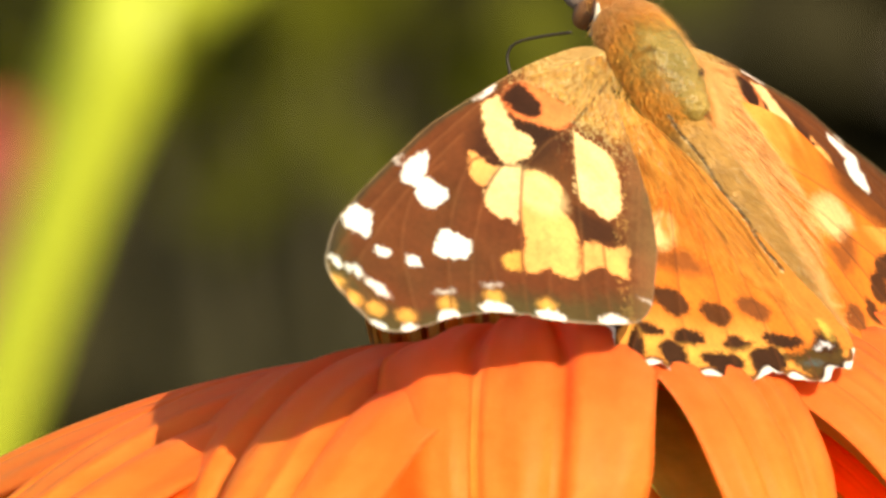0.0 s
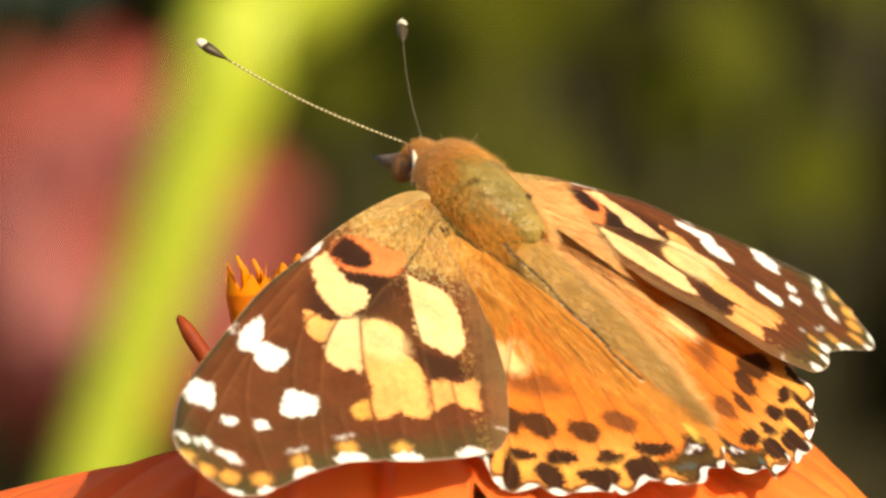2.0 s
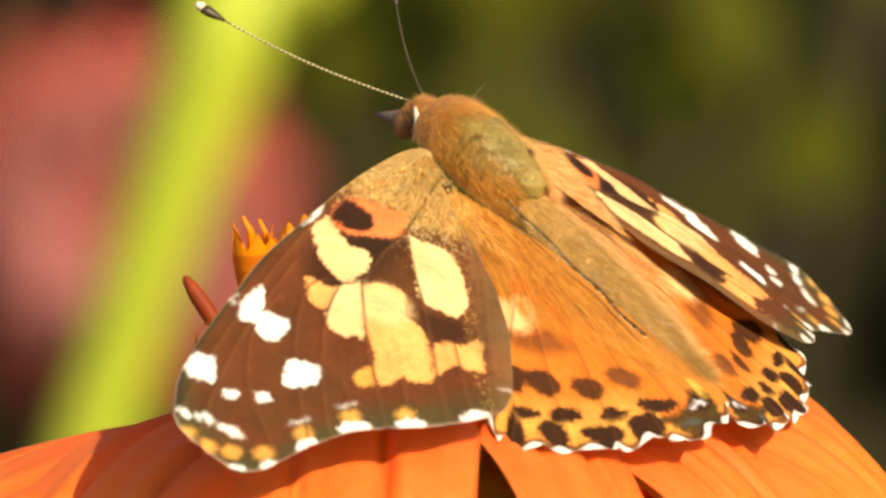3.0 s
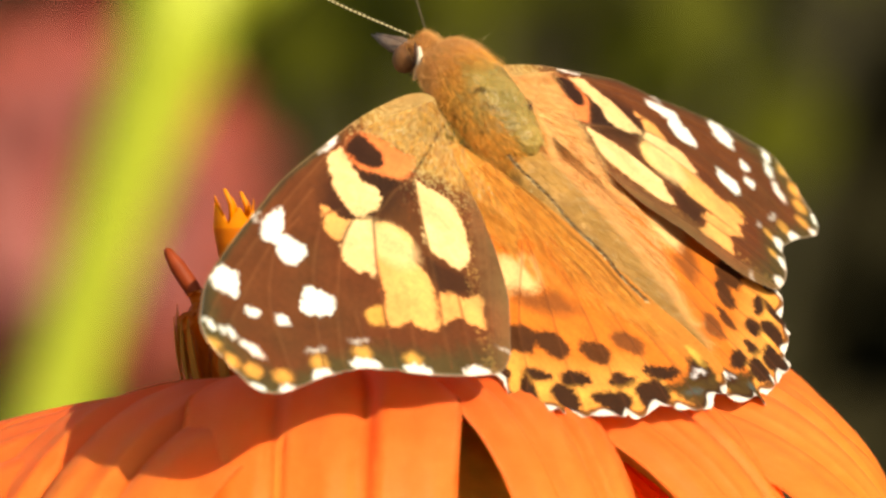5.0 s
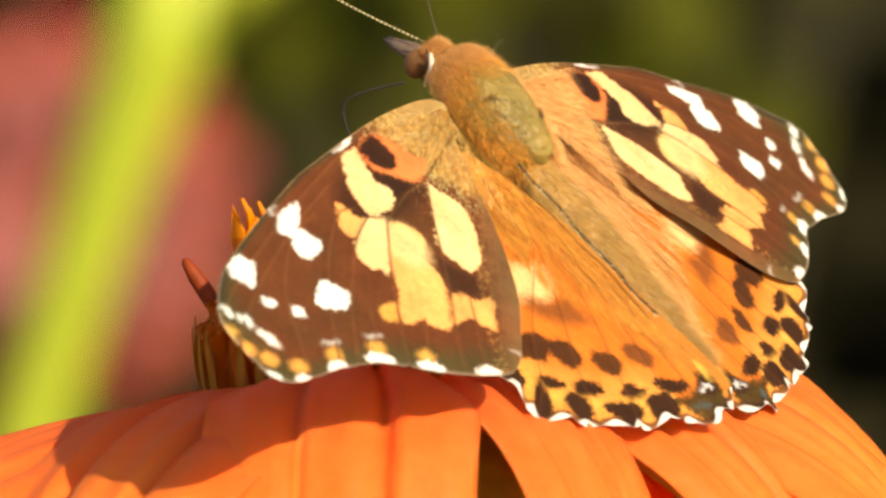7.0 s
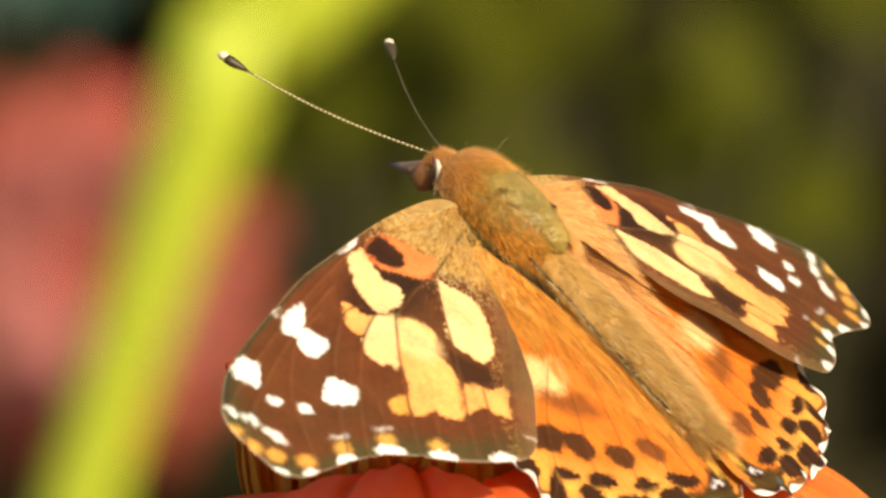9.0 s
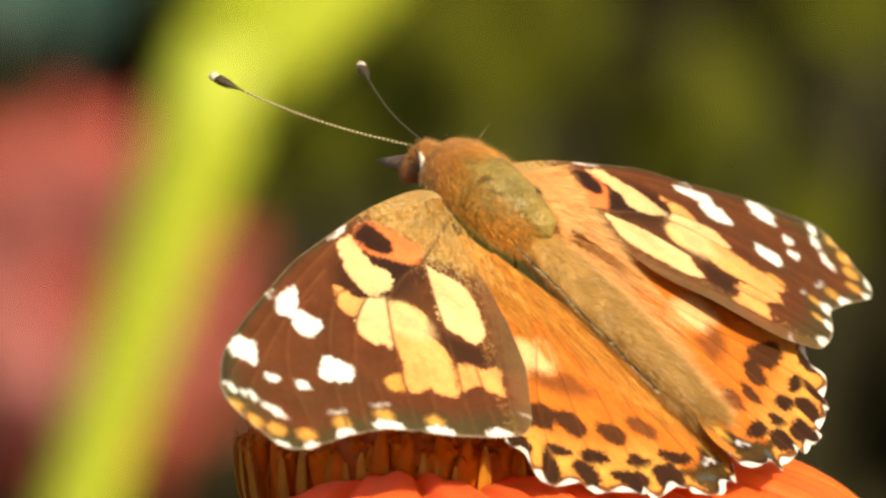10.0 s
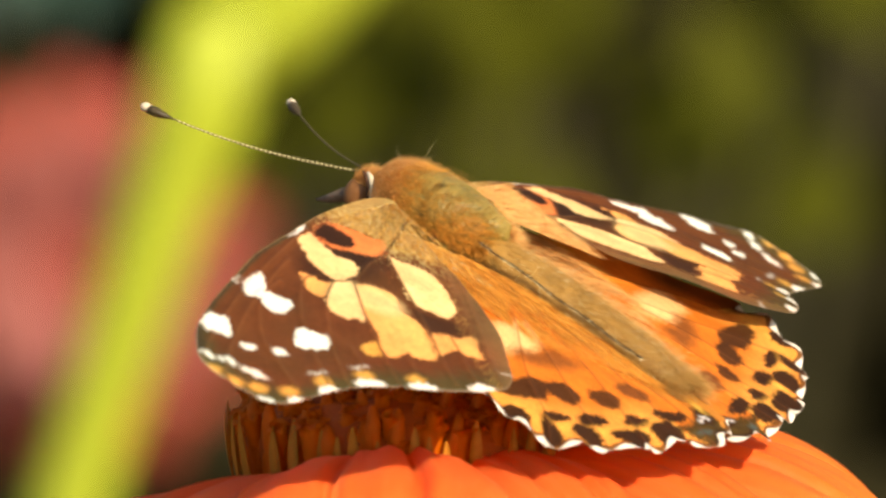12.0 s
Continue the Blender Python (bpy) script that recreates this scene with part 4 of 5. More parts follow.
def hindwing():
    r, s, f, depth = wing_grid(HIND_OUTLINE, (3.18, -8.51), 190, 640, 0.24)
    outer = (s < -10.5) & ((r > 2.5) | (s < -21.2))
    w = Paint(r, s, ORANGE, 7)
    far = np.hypot(r - 0.5, s + 1)
    # pale yellow towards the outer edge
    w.lay(np.where(outer, depth - 3.6, 3.0), lin(232, 154, 76), 1.8, 0.75)
    # dark scales and painted shade under the forewing, pale patch and smoky smear
    w.shape(UMBER, (15.5, -10.5), (13.6, -12.2), (11.6, -12.3), (10.2, -10.6), (8.3, -7.6), (10.74, -3.13), (15.08, -6.88), soft=1.4, strength=0.8)
    w.shape(PEACH, (6.9, -8.6), (4.72, -9.29), (3.81, -10.04), (3.95, -10.95), (4.82, -11.78), (5.68, -11.79), (6.5, -11.19), (7.6, -10.4), soft=0.8, strength=0.75)
    w.shape(BROWN, (6.39, -10.91), (5.74, -11.56), (5.01, -12.20), (3.86, -12.37), (3.90, -13.45), (3.83, -14.25), (4.70, -14.07), (5.78, -13.45), (6.27, -12.87), (6.80, -12.14), soft=0.8, strength=0.72)
    # down at the base and along the inner edge
    k = lattice(r * 1.7, s * 0.8, 19)
    w.lay(far - 6.4 - 1.2 * k, OCHRE, 3.0, 0.8)
    inner = r - 1.7 - 0.7 * k + 0.45 * np.clip(-s - 15, 0, 9)
    w.lay(inner, lin(196, 134, 62), 2.0, 0.7)
    w.lay(inner - 0.6 + 2.2 * lattice(r * 5, s * 0.5, 20), lin(140, 88, 38), 1.5, 0.35)
    # first row, round spots
    w.shape(BLACK, (10.6, -12.5), (8.54, -12.96), (7.79, -13.35), (7.37, -14.17), (8.10, -14.76), (8.78, -15.04), (9.6, -14.5), (10.4, -13.7), soft=0.3, grow=0.09, strength=0.95)
    w.shape(BLACK, (7.25, -14.20), (6.57, -14.57), (6.26, -15.35), (6.24, -15.90), (7.06, -16.22), (7.46, -15.77), (7.76, -15.10), (7.71, -14.59), soft=0.25, grow=0.09, strength=0.95)
    w.shape(BLACK, (5.33, -15.99), (4.71, -16.20), (4.23, -16.91), (4.38, -17.44), (5.15, -17.75), (5.48, -17.24), (5.67, -16.65), soft=0.25, grow=0.09, strength=0.92)
    w.shape(BROWN, (3.21, -16.49), (2.31, -16.57), (1.64, -17.17), (1.63, -17.79), (2.54, -18.26), (3.04, -17.76), (3.38, -17.15), soft=0.35, grow=0.09, strength=0.85)
    # second row
    w.shape(BLACK, (10.54, -15.74), (9.76, -15.86), (9.19, -16.32), (8.79, -16.86), (9.70, -16.81), (10.32, -16.26), soft=0.2, grow=0.09)
    w.shape(BLACK, (8.18, -17.09), (7.33, -17.16), (6.77, -17.69), (6.76, -18.28), (7.64, -18.23), (8.25, -17.80), soft=0.2, grow=0.09)
    w.shape(BLACK, (5.65, -18.73), (4.84, -18.65), (4.53, -19.11), (4.26, -19.49), (5.30, -19.59), (5.98, -19.18), soft=0.2, grow=0.09)
    w.shape(BLACK, (3.29, -19.27), (2.30, -19.22), (1.59, -19.67), (0.75, -20.16), (1.78, -20.35), (2.98, -19.99), soft=0.2, grow=0.09)
    # third row along the edge, wedges with yellow between
    w.lay(np.where(outer, np.abs(depth - 1.5) - 0.5, 3.0), lin(238, 176, 84), 0.6, 0.5)
    w.shape(BLACK, (12.6, -13.6), (11.60, -14.30), (11.48, -15.01), (12.02, -15.69), (12.60, -15.4), soft=0.2, grow=0.16)
    w.shape(BLACK, (10.82, -16.05), (10.43, -16.53), (10.59, -17.37), (10.94, -17.88), (11.53, -17.50), (11.22, -16.75), soft=0.2, grow=0.16)
    w.shape(BLACK, (9.41, -17.56), (8.64, -17.63), (8.43, -18.47), (8.97, -19.32), (9.67, -18.74), (9.66, -18.05), soft=0.2, grow=0.16)
    w.shape(BLACK, (7.60, -19.17), (6.55, -19.43), (5.53, -20.08), (5.78, -20.63), (6.76, -21.23), (7.45, -20.84), (7.50, -20.03), soft=0.2, grow=0.16)
    w.shape(BLACK, (4.60, -19.94), (3.57, -20.02), (2.70, -20.63), (3.16, -21.29), (4.21, -21.61), (4.92, -21.07), (4.83, -20.43), soft=0.2, grow=0.16)
    # dark corner by the tail with a few pale and blue scales
    w.shape(lin(56, 46, 20), (2.58, -20.66), (0.83, -20.67), (-1.2, -19.4), (-1.6, -20.6), (-1.0, -22.3), (0.57, -23.0), (1.57, -22.80), (1.9, -22.21), (2.29, -21.40), soft=0.35, strength=0.95)
    w.shape(BLACK, (0.4, -20.5), (-0.9, -19.6), (-1.5, -20.8), (-0.2, -21.4), soft=0.4, strength=0.9)
    w.oval(lin(70, 92, 96), 1.2, -21.7, 0.55, 0.25, 20, 0.3, 0.6)
    w.oval(lin(214, 210, 214), -0.55, -20.6, 0.42, 0.16, 30, 0.15, 0.9)
    w.oval(lin(214, 210, 214), 0.05, -20.75, 0.30, 0.14, -10, 0.15, 0.8)
    w.oval(lin(240, 190, 90), -1.3, -19.6, 0.3, 0.7, 10, 0.3, 0.7)
    # wavy dark line and white fringe
    wave = 0.10 * np.sin(np.arctan2(s + 8.5, r - 3.2) * 46)
    w.lay(np.where(outer, depth - 0.52 - 1.6 * wave, 3.0), UMBER, 0.12, 0.8)
    w.lay(np.where(outer, depth - 0.22 - 2.4 * wave, 3.0), WHITE, 0.12, 0.9)
    ridge = np.full(len(r), 9.0)
    for pts in (((1.90, -7.05), (6.07, -14.39), (9.00, -20.14)), ((2.46, -8.03), (8.52, -13.86), (11.84, -17.98)), ((1.37, -7.57), (3.77, -14.69), (6.56, -21.37)), ((1.01, -8.09), (1.99, -15.56), (3.84, -22.40)), ((2.79, -5.52), (9.90, -10.69), (14.24, -15.34)), ((0.74, -8.60), (0.46, -15.62), (1.72, -23.19))):
        ridge = np.minimum(ridge, w.line(BROWN, 0.10, *pts, strength=0.6, soft=0.10))
    w.line(BLACK, 0.34, (0.5, -4.8), (0.4, -7.6), (1.3, -12.6), strength=0.7, soft=0.3)
    speck = np.random.default_rng(6).random(len(r))
    w.c *= (0.84 + 0.26 * speck + 0.10 * lattice(r * 0.9, s * 0.9, 44) + 0.08 * lattice(r * 6, s * 1.4, 45))[:, None]
    tuck = -0.6 * np.clip((s + 14.0) / 3, 0, 1) * np.clip((r - 5) / 5, 0, 1)
    n = -0.30 - 0.9 * np.exp(-(far / 4.5) ** 2) + tuck + 0.12 * np.exp(-(ridge / 0.25) ** 2) + 0.2 * lattice(r * 0.3, s * 0.3, 31) - 0.25 * np.where(outer, np.exp(-depth / 1.2), 0) * np.cos(np.arctan2(s + 8.5, r - 3.2) * 23)
    return r, s, n, f, w.c


def wing_object(name, arrays, side, root, label, bend):
    r, s, n, f, c = arrays
    curl = lift = 0 * r
    if side > 0 and name == "forewing":
        # the right forewing is cupped: its tip bends up, its rear edge down
        out, rear = np.maximum(0, r - 15), np.maximum(0, -s - 2)
        curl = 0.0030 * out ** 2
        lift = 0.0134 * np.maximum(0, r - 21) ** 2 - 0.0016 * rear ** 2 - 0.0054 * out * rear
    if name == "hindwing":
        # the right one is spread wide under its forewing, the left one drawn in
        wide = 0.17 * np.maximum(0, r - 5) * np.clip((s + 19.5) / 4, 0, 1) + 0.35 * np.maximum(0, r - 3) * np.clip((s + 15) / 5, 0, 1)
        curl = -wide if side > 0 else 0.32 * np.maximum(0, r - 8.5) * np.clip((s + 17.5) / 2, 0, 1)
    v = np.stack([side * (r - curl), s, n + bend[side] * r ** 2 + lift], 1) * MM
    f = f if side < 0 else f[:, ::-1]
    ob = new(name, mesh_from(name, v, f, c, WING))
    ob.parent = root
    return tagged(ob, label)


def antenna(name, root, shaft_radius, skin, ring_skin):
    """A thin ringed shaft with a flattened club and pale tip, along +y."""
    bm = bmesh.new()
    L = 13.4
    path = [(0, L * t * MM, (-0.46 * math.sin(t * math.pi)) * MM) for t in np.linspace(0, 0.93, 26)]
    tube(bm, path, [shaft_radius * MM] * 26, 7)
    shaft = part(name, bm, skin, root)
    ring = bmesh.new()
    tube(ring, [(0, -0.07 * MM, 0), (0, 0.07 * MM, 0)], shaft_radius * 1.1 * MM, 7)
    me = bpy.data.meshes.new("ring")
    ring.to_mesh(me)
    ring.free()
    me.materials.append(ring_skin)
    for k in range(38):
        t = 0.05 + 0.80 * k / 38
        shared("ring", me, shaft, pose(0, L * t * MM, -0.46 * math.sin(t * math.pi) * MM))
    bm = bmesh.new()
    tube(bm, [(0, L * t * MM, -0.46 * math.sin(min(t, 1) * math.pi) * MM) for t in (0.86, 0.89, 0.92, 0.95, 0.975)], [(r * MM, r * 0.8 * MM) for r in (0.06, 0.19, 0.31, 0.36, 0.32)], 10)
    part("club", bm, CLUB_DARK, shaft, "dark brown antenna club")
    bm = bmesh.new()
    ball(bm, (0, L * 0.985 * MM, 0.02 * MM), (0.30 * MM, 0.36 * MM, 0.26 * MM), u=12, v=8)
    part("club_tip", bm, PALE_SCALES, shaft, "pale cream antenna tip")
    return shaft


def leg(path, root):
    bm = bmesh.new()
    pts = spline(np.array(path) * MM, 14, closed=False)
    tube(bm, [tuple(p) for p in pts], [0.13 * MM] * 5 + [0.09 * MM] * 5 + [0.06 * MM] * 4, 7)
    return part("leg", bm, DARK_CHITIN, root, "thin dark brown leg")


def build_butterfly():
    root = tagged(new("butterfly"), "orange, brown and white painted lady butterfly on the orange flower", "butterfly")
    rng = np.random.default_rng(12)
    # thorax and abdomen as lofted, uneven bodies
    bm = bmesh.new()
    tube(bm, [(0.6 * MM, y * MM, z * MM) for y, z in ((4.0, 0.3), (3.4, 0.6), (2.4, 0.9), (0.8, 1.2), (-0.8, 1.3), (-2.2, 1.2), (-3.2, 1.0), (-3.9, 0.8))],
         [(a * MM, b * MM) for a, b in ((1.1, 0.9), (1.8, 1.4), (2.2, 1.8), (2.5, 2.0), (2.5, 2.0), (2.2, 1.8), (1.7, 1.4), (1.0, 0.9))], 24)
    lumpy(bm, 0.14 * MM, 700)
    part("thorax", bm, CUTICLE, root, "olive brown furry thorax")
    bm = bmesh.new()
    tube(bm, [(0.6 * MM, y * MM, z * MM) for y, z in ((-2.2, 1.9), (-2.8, 2.1), (-3.5, 1.9), (-4.1, 1.4))], [(a * MM, b * MM) for a, b in ((0.6, 0.5), (1.35, 0.8), (1.2, 0.8), (0.5, 0.4))], 16)
    part("scutellum", bm, CUTICLE, root)
    bm = bmesh.new()
    ys = np.linspace(-3.6, -18.4, 26)
    tube(bm, [(0.6 * MM, y * MM, (0.7 + 0.02 * (-y - 4)) * MM) for y in ys],
         [((1.45 + 0.40 * math.sin(math.pi * (i / 25) ** 0.8) - 0.9 * (i / 25) ** 4 + 0.05 * (i % 3 == 0)) * MM, (1.00 + 0.28 * math.sin(math.pi * (i / 25) ** 0.8) - 0.6 * (i / 25) ** 4) * MM) for i in range(26)], 20)
    lumpy(bm, 0.10 * MM, 700)
    abdomen = part("abdomen", bm, ABDOMEN_SKIN, root, "long golden brown abdomen")
    bm = bmesh.new()
    ball(bm, (0.85 * MM, 4.6 * MM, -0.1 * MM), (1.22 * MM, 1.08 * MM, 1.0 * MM))
    lumpy(bm, 0.08 * MM, 900)
    head = part("head", bm, HEAD_SKIN, root, "small rusty brown head")
    for sd in (-1, 1):
        bm = bmesh.new()
        ball(bm, ((0.88 + sd * 1.08) * MM, 4.95 * MM, -0.40 * MM), (0.54 * MM, 0.82 * MM, 0.98 * MM), u=18, v=12)
        part("eye", bm, EYE_SKIN, head, "brown compound eye")
        bm = bmesh.new()
        rim = ((1.60, (4.72, 1.10)), (1.80, (4.25, 0.93)), (1.90, (3.87, 0.65)), (1.85, (3.64, 0.14)), (1.65, (3.56, -0.52)))
        rim = rim if sd < 0 else tuple((x - 0.45, (y + 0.3, z - 0.5)) for x, (y, z) in rim)
        tube(bm, [((0.85 + sd * x) * MM, y * MM, z * MM) for x, (y, z) in rim], [(0.08 * MM, 0.09 * MM), (0.17 * MM, 0.18 * MM), (0.20 * MM, 0.21 * MM), (0.18 * MM, 0.20 * MM), (0.08 * MM, 0.09 * MM)], 10)
        lumpy(bm, 0.07 * MM, 1500)
        part("eye_rim", bm, PALE_SCALES, head, "white scale rim behind the eye")
        bm = bmesh.new()
        tube(bm, [((0.85 + sd * (x - 0.06)) * MM, (y + 0.36) * MM, (z - 0.06) * MM) for x, (y, z) in rim], [0.05 * MM, 0.11 * MM, 0.13 * MM, 0.11 * MM, 0.05 * MM], 8)
        part("eye_edge", bm, EYE_EDGE, head, "dark edge of the eye")
        bm = bmesh.new()
        tube(bm, [((1.0 + sd * 0.4) * MM, 5.4 * MM, -0.7 * MM), ((1.2 + sd * 0.4) * MM, 6.2 * MM, -1.2 * MM), ((1.6 + sd * 0.3) * MM, 7.0 * MM, -1.9 * MM), ((1.9 + sd * 0.2) * MM, 7.9 * MM, -2.5 * MM)],
             [0.36 * MM, 0.40 * MM, 0.28 * MM, 0.05 * MM], 9)
        part("palp", bm, PALP_SKIN, head, "grey pointed palp")

    # fur: short on the thorax, longer at its sides, the collar and the wing roots
    def on_body(n, y0, y1, zc, rx, rz, a0=-25, a1=205):
        y = rng.uniform(y0, y1, n)
        a = np.radians(rng.uniform(a0, a1, n))
        k = (y - y0) / (y1 - y0)
        taper = np.sqrt(np.clip(1 - (2 * k - 1) ** 2 * 0.6, 0.05, 1))
        p = np.stack([0.6 + rx * taper * np.cos(a), y, zc + rz * taper * np.sin(a)], 1)
        return p, np.stack([np.cos(a), 0 * a, np.sin(a)], 1)

    def fur(name, n, y0, y1, zc, rx, rz, out, lie, stray, short, long, material, width=0.045, on=None, **kw):
        p, d = on_body(n, y0, y1, zc, rx, rz, **kw)
        way = d * out + np.array([0, lie, 0.1]) + rng.normal(0, stray, d.shape)
        hairs(name, p * MM, way, rng.uniform(short, long, n) * MM, width * MM, material, on or root, rng=rng)

    fur("thorax_fur", 2600, -4.0, 3.4, 1.15, 2.35, 1.95, 0.30, -1.0, 0.18, 0.25, 0.6, HAIR_OLIVE, 0.016)
    fur("side_fur", 3600, -4.0, 3.6, 1.0, 2.4, 1.9, 0.5, -0.9, 0.25, 0.5, 1.3, HAIR_GOLD, 0.018, a0=130, a1=205)
    fur("side_fur", 6200, -4.2, 3.6, 1.0, 2.4, 1.9, 0.5, -1.0, 0.24, 0.4, 1.2, HAIR_PEACH, 0.016, a0=-25, a1=55)
    fur("collar_fur", 9000, 0.6, 4.3, 0.85, 2.25, 1.85, 0.55, -0.8, 0.24, 0.3, 0.9, HAIR_BROWN, 0.018)
    fur("collar_fur", 2600, -0.6, 3.6, 1.1, 2.4, 1.95, 0.5, -1.0, 0.24, 0.3, 0.8, HAIR_GOLD, 0.014)
    fur("neck_fur", 1600, 3.4, 4.5, 0.45, 1.45, 1.25, 0.6, -0.5, 0.3, 0.3, 0.7, HAIR_BROWN, 0.018, a0=20, a1=160)
    fur("abdomen_fur", 9000, -18.4, -3.4, 0.75, 1.75, 1.35, 0.22, -1.0, 0.22, 0.4, 1.4, HAIR_TAN, 0.015, on=abdomen)
    fur("abdomen_fur", 2800, -18.4, -3.0, 0.75, 1.8, 1.35, 0.35, -1.0, 0.25, 0.6, 1.8, HAIR_PEACH, 0.014, on=abdomen, a0=-25, a1=60)
    fur("pale_fur", 420, -17.5, -4.0, 0.75, 1.8, 1.4, 0.40, -1.0, 0.45, 0.6, 1.6, PALE_HAIR, 0.014, on=abdomen)
    # dark tufts on the left flank, also standing in for shaded gaps
    fur("dark_shade_fur", 500, -4.0, 3.0, 1.0, 2.4, 1.95, 0.5, -0.8, 0.3, 0.5, 1.1, HAIR_DARK, 0.022, a0=110, a1=200)
    fur("tail_fur", 900, -19.0, -17.0, 0.75, 1.2, 1.0, 0.3, -1.0, 0.2, 0.5, 1.4, HAIR_TAN, 0.018, on=abdomen)
    fur("head_fur", 3200, 3.8, 5.6, 0.05, 1.28, 1.02, 0.7, -0.2, 0.35, 0.25, 0.6, HAIR_BROWN, 0.018, a0=10, a1=165)
    fur("back_fuzz", 1800, -3.6, 3.4, 1.1, 2.3, 1.85, 1.0, -0.45, 0.35, 0.4, 1.0, HAIR_BROWN, 0.011, a0=25, a1=150)
    # dark seams between the plates of the thorax
    for sx, y0, bow in ((-1, -1.9, 1.5), (1, -1.9, 0.8), (-1, -0.4, 1.0)):
        k = 0.25 + 0.75 * rng.random(140)
        x, y = sx * (0.15 + 1.75 * k) + rng.normal(0, 0.10, 140), y0 + bow * k ** 2 + rng.normal(0, 0.10, 140)
        z = 1.25 + 2.0 * np.sqrt(np.clip(1 - (x / 2.55) ** 2, 0.05, 1)) * np.clip(1 - 0.035 * y ** 2, 0.6, 1)
        hairs("seam_hair", np.stack([0.6 + x, y, z], 1) * MM, np.stack([0.2 * x, -1 + 0 * x, 0.05 + 0 * x], 1) + rng.normal(0, 0.2, (140, 3)), rng.uniform(0.15, 0.45, 140) * MM, 0.016 * MM, HAIR_DARK, root, rng=rng)
    fur("long_hair", 6, -2.0, 4.0, 1.2, 2.3, 1.9, 0.9, -0.2, 0.3, 1.0, 1.7, PALE_HAIR, 0.014, a0=40, a1=140)

    fore, hind = forewing(), hindwing()
    fl = wing_object("forewing", fore, -1, root, "dark brown forewing with peach patches and white spots", FORE_BEND)
    fr = wing_object("forewing", fore, 1, root, "dark brown forewing with peach patches and white spots", FORE_BEND)
    hl = wing_object("hindwing", hind, -1, root, "orange hindwing with black spots and white fringe", HIND_BEND)
    hr = wing_object("hindwing", hind, 1, root, "orange hindwing with black spots and white fringe", HIND_BEND)
    # golden down that lies on the wing roots and moves with each wing
    for ob, sd, spots in ((fl, -1, "fore"), (fr, 1, "fore"), (hl, -1, "hind"), (hr, 1, "hind")):
        if spots == "fore":
            # right forewing: denser, paler down stands in for the gloss of grazing light
            n = 3800 if sd < 0 else 6500
            t, k = rng.random(n) ** 0.8, rng.random(n)
            x, y = 1.2 + (7.0 if sd < 0 else 7.8) * t * (0.35 + 0.65 * k), 1.2 - 9.0 * t * (1 - k) ** 1.2
            way = np.stack([x + 0.5, y - 2.5, 0.35 + 0 * x], 1)
            z = FORE_BEND[sd] * x * x + 0.03
            ln = rng.uniform(0.35, 1.2, n)
        else:
            n = 15000
            t, k = rng.random(n), rng.random(n) ** 1.2
            x, y = -0.3 + 4.6 * k, (-3.0 if sd < 0 else -1.6) - 13.6 * t * (1 - 0.45 * k)
            way = np.stack([0.22 + 0.62 * k, -2.0 + 0 * k, 0.10 + 0 * k], 1)
            z = HIND_BEND[sd] * x * x - 0.2 - 0.9 * np.exp(-(np.hypot(x - 0.5, y + 1) / 4.5) ** 2)
            ln = rng.uniform(0.7, 2.3, n)
        way = way / np.linalg.norm(way, axis=1, keepdims=True) + rng.normal(0, 0.07, (n, 3))
        place, lie = np.stack([sd * x, y, z], 1) * MM, way * np.array([sd, 1, 1])
        if spots == "fore" and sd < 0:
            pick = rng.random(n)
            for material, low, high, scale in ((HAIR_STRAW, 0.0, 0.34, 0.6), (HAIR_GOLD, 0.34, 0.56, 0.6), (PALE_HAIR, 0.56, 0.74, 0.40), (HAIR_RUSSET, 0.74, 1.0, 0.5)):
                m = (pick >= low) & (pick < high)
                hairs("wing_down", place[m], lie[m], ln[m] * scale * MM, 0.022 * MM, material, ob, droop=0.08, rng=rng)
            continue
        hairs("wing_down", place, lie, ln * MM, 0.015 * MM, HAIR_PEACH if sd > 0 else HAIR_GOLD, ob, droop=0.08, rng=rng)
        few = rng.random(n) < (0.10 if spots == "fore" else 0.08)
        hairs("dark_down", (place + np.array([0, 0, 0.05 * MM]))[few], lie[few], ln[few] * MM, 0.016 * MM, HAIR_RUSSET, ob, droop=0.08, rng=rng)
    # beaded fringe along the inner edge of the left hindwing: dark and pale tufts by turns
    for ob, sd in ((hl, -1),):
        for dark in (True, False):
            n = 1500 if dark else 190
            k = rng.integers(0, 46, n)
            y = -3.8 - 0.26 * k - 0.13 * (not dark) + rng.normal(0, 0.07, n)
            x = -0.45 + 0.10 * np.sin(k * 0.37) + (0.0 if dark else 0.06) + rng.uniform(-0.09, 0.09, n)
            way = np.stack([sd * (-0.5 + rng.normal(0, 0.2, n)), -0.9 + rng.normal(0, 0.2, n), 0.5 + 0 * y], 1)
            hairs("edge_fur", np.stack([sd * x, y, 0 * y + 0.30], 1) * MM, way, rng.uniform(0.16, 0.32, n) * MM, 0.022 * MM, HAIR_DARK if dark else PALE_HAIR, ob, rng=rng)
    al, ar = antenna("antenna", root, 0.056, ANTENNA_SKIN, ANTENNA_RING), antenna("antenna", root, 0.044, CLUB_DARK, ANTENNA_SKIN)
    # the tongue leaves the head, bends and drops to the flower; the legs reach down
    bm = bmesh.new()
    pts = spline(np.array(((-0.34, -0.14, -0.55), (-1.41, 0.60, -1.86), (-2.25, 1.02, -2.94), (-2.62, 0.71, -3.60), (-2.70, -0.19, -4.05), (-2.81, -1.97, -4.86))) * MM, 24, closed=False)
    tube(bm, [tuple(p) for p in pts], [0.085 * MM] * 24, 8)
    front = part("proboscis", bm, DARK_CHITIN, head, "thin black proboscis bent down to the flower")
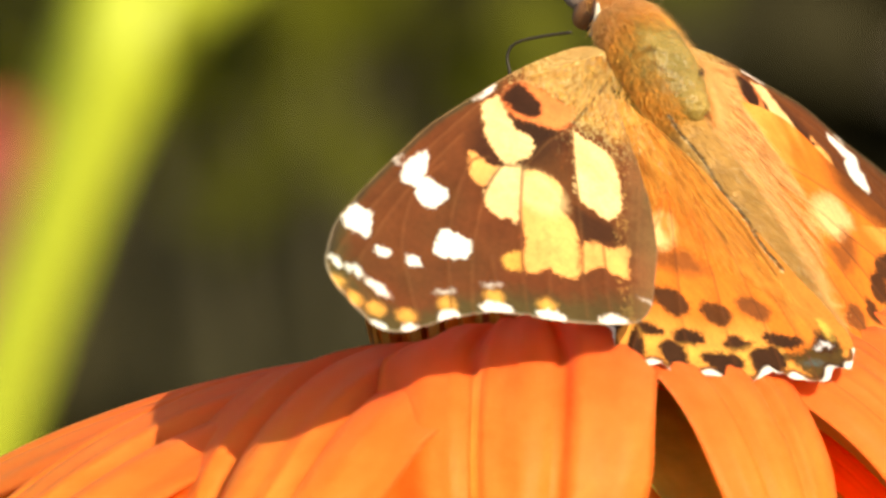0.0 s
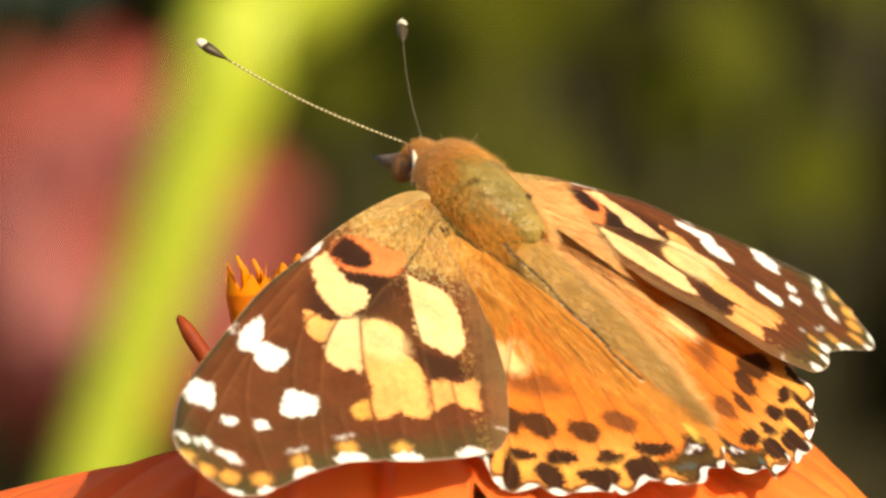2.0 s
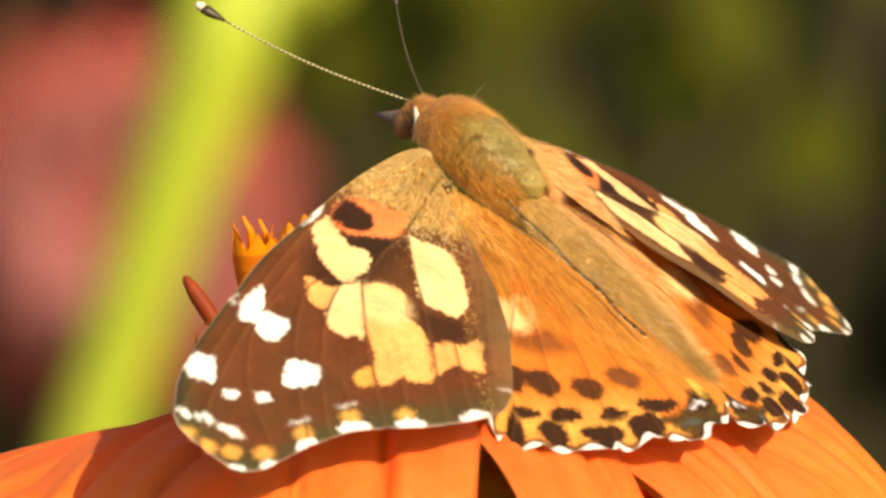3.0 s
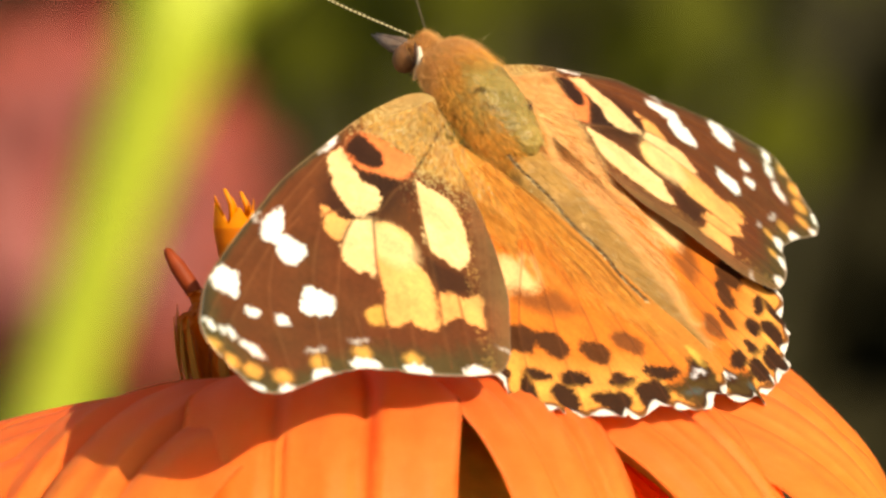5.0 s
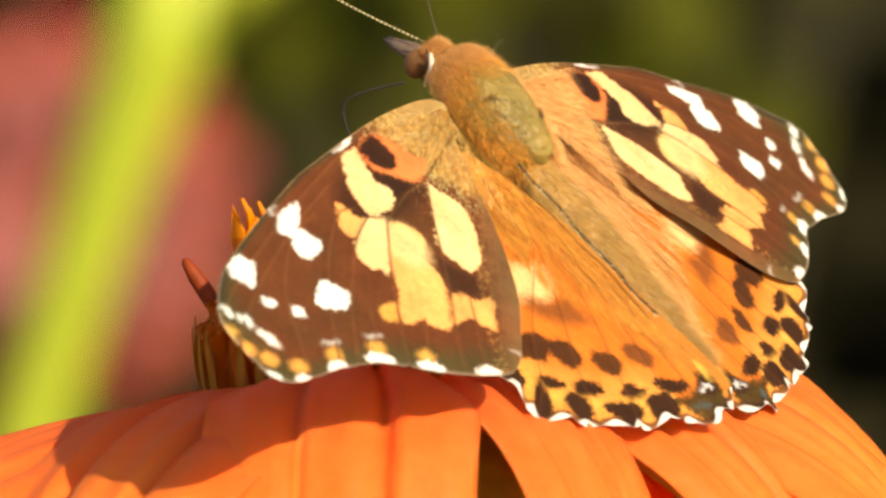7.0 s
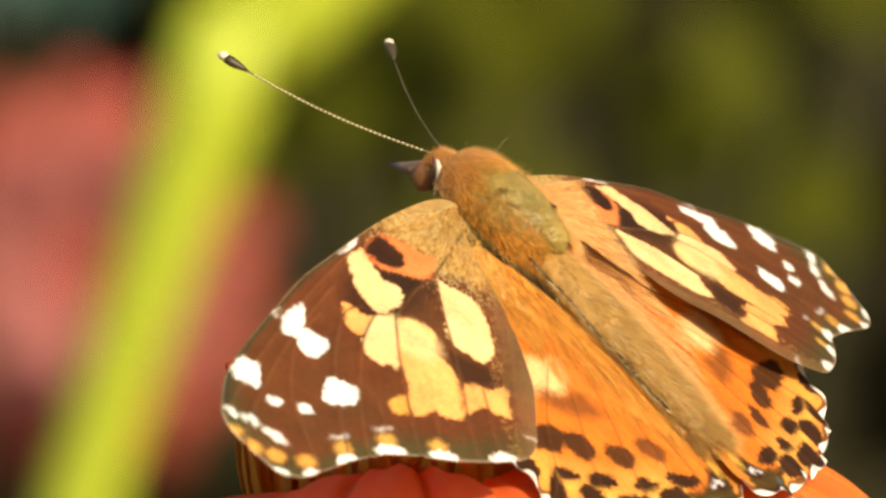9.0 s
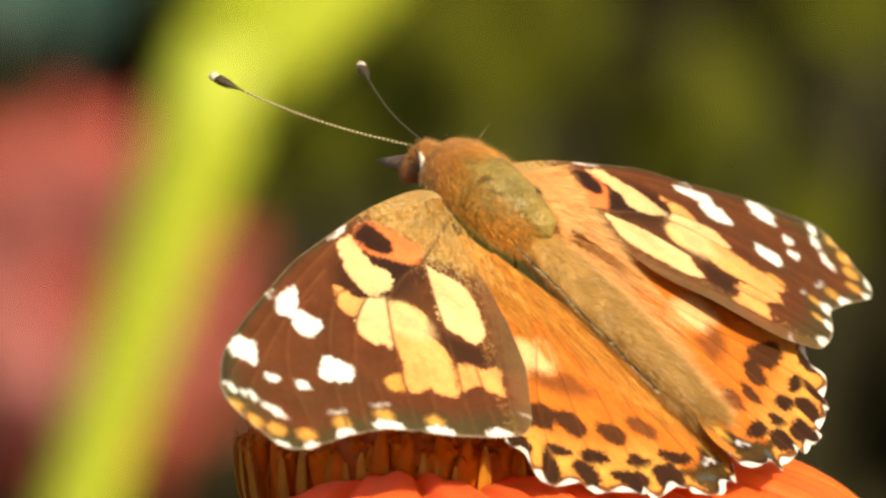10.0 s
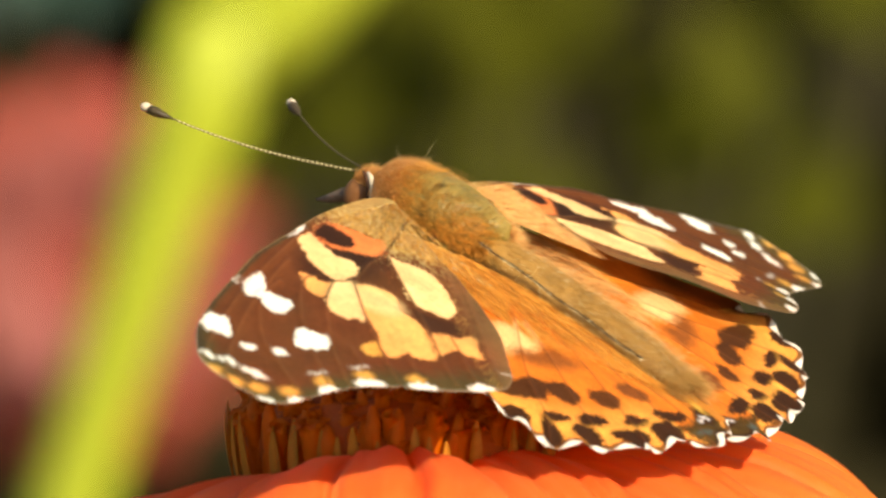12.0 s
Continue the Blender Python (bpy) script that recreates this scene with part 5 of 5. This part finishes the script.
    leg(((1.8, 2.0, -0.6), (4.0, 3.2, -2.2), (4.4, 2.6, -5.0), (4.0, 2.4, -7.4)), root)
    leg(((-1.0, 0.2, -0.8), (-3.4, -0.6, -2.2), (-4.0, -2.0, -5.6), (-3.6, -2.6, -7.6)), root)
    leg(((1.8, 0.2, -0.8), (4.0, -1.6, -2.6), (4.6, -3.0, -7.6)), root)
    leg(((1.2, -2.0, -0.6), (3.0, -6.0, -2.6), (2.4, -10.0, -5.2), (3.0, -14.0, -7.4)), root)
    return root, fl, fr, hl, hr, al, ar, front, abdomen


butterfly, forewing_left, forewing_right, hindwing_left, hindwing_right, antenna_left, antenna_right, proboscis, abdomen_part = build_butterfly()

# ---- movement ----
def motions():
    walk(butterfly, [(t, pose(x, y, z, rx, ry, rz)) for t, x, y, z, rx, ry, rz in BUTTERFLY_ROWS])

    def wing_pose(side, hinge, dihedral, sweep, pitch, pivot):
        x, y, z = hinge[side]
        return pose(side * x * MM, y * MM, z * MM, 0, -side * dihedral, 0) @ pose(0, pivot * MM, 0, 0, 0, side * sweep) @ pose(0, 0, 0, pitch) @ pose(0, -pivot * MM, 0)

    walk(forewing_left, [(r[0], wing_pose(-1, FORE_HINGE, r[1], r[5], r[8], 3.0)) for r in WING_ROWS])
    walk(forewing_right, [(r[0], wing_pose(1, FORE_HINGE, r[2], r[6], r[9], 3.0)) for r in WING_ROWS])
    walk(hindwing_left, [(r[0], wing_pose(-1, HIND_HINGE, r[3], r[7], r[10], 0.0)) for r in WING_ROWS])
    walk(hindwing_right, [(r[0], wing_pose(1, HIND_HINGE, r[4], r[12], r[11], 0.0)) for r in WING_ROWS])
    # the abdomen lifts and sinks with the hindwings
    joint = pose(0.6 * MM, -3.2 * MM, 0.8 * MM)
    walk(abdomen_part, [(r[0], joint @ pose(0, 0, 0, 0.4 * (r[10] + r[11]) + 0.2) @ joint.inverted()) for r in WING_ROWS])
    for ob, root_place, table in ((antenna_left, ANTENNA_BASE_LEFT, ANTENNA_LEFT_ROWS), (antenna_right, ANTENNA_BASE_RIGHT, ANTENNA_RIGHT_ROWS)):
        walk(ob, [(t, Matrix.Translation(Vector(root_place) * MM) @ Vector((x, y, z)).to_track_quat("Y", "Z").to_matrix().to_4x4()) for t, x, y, z in table])
    # the tongue reaches out and draws back
    under = Vector((-2.8, -2.0, -4.9)).rotation_difference(Vector((0.3, -1.0, 0.0)))
    walk(proboscis, [(t, Matrix.Translation(Vector((-0.4 + 0.7 * k, 4.7 - 1.2 * k, -0.9 + 0.9 * k)) * MM) @ Matrix().to_quaternion().slerp(under, k).to_matrix().to_4x4()) for t, k in TONGUE_ROWS])
    walk(flower, [(t, pose(x, y, z, rx, ry, rz)) for t, x, y, z, rx, ry, rz in FLOWER_ROWS])
    walk(stalk, [(t, pose(0, 1.0, 0, 0, lean, 0)) for t, lean in STALK_ROWS])
    # the pink flower sways about its foot
    base, foot = pink_flower.matrix_world.copy(), Matrix.Translation((ZINNIA_PLACE[0], ZINNIA_PLACE[1], 0))
    walk(pink_flower, [(t, foot @ pose(0, 0, 0, 0, lean, 0) @ foot.inverted() @ base) for t, lean in ZINNIA_ROWS])


motions()
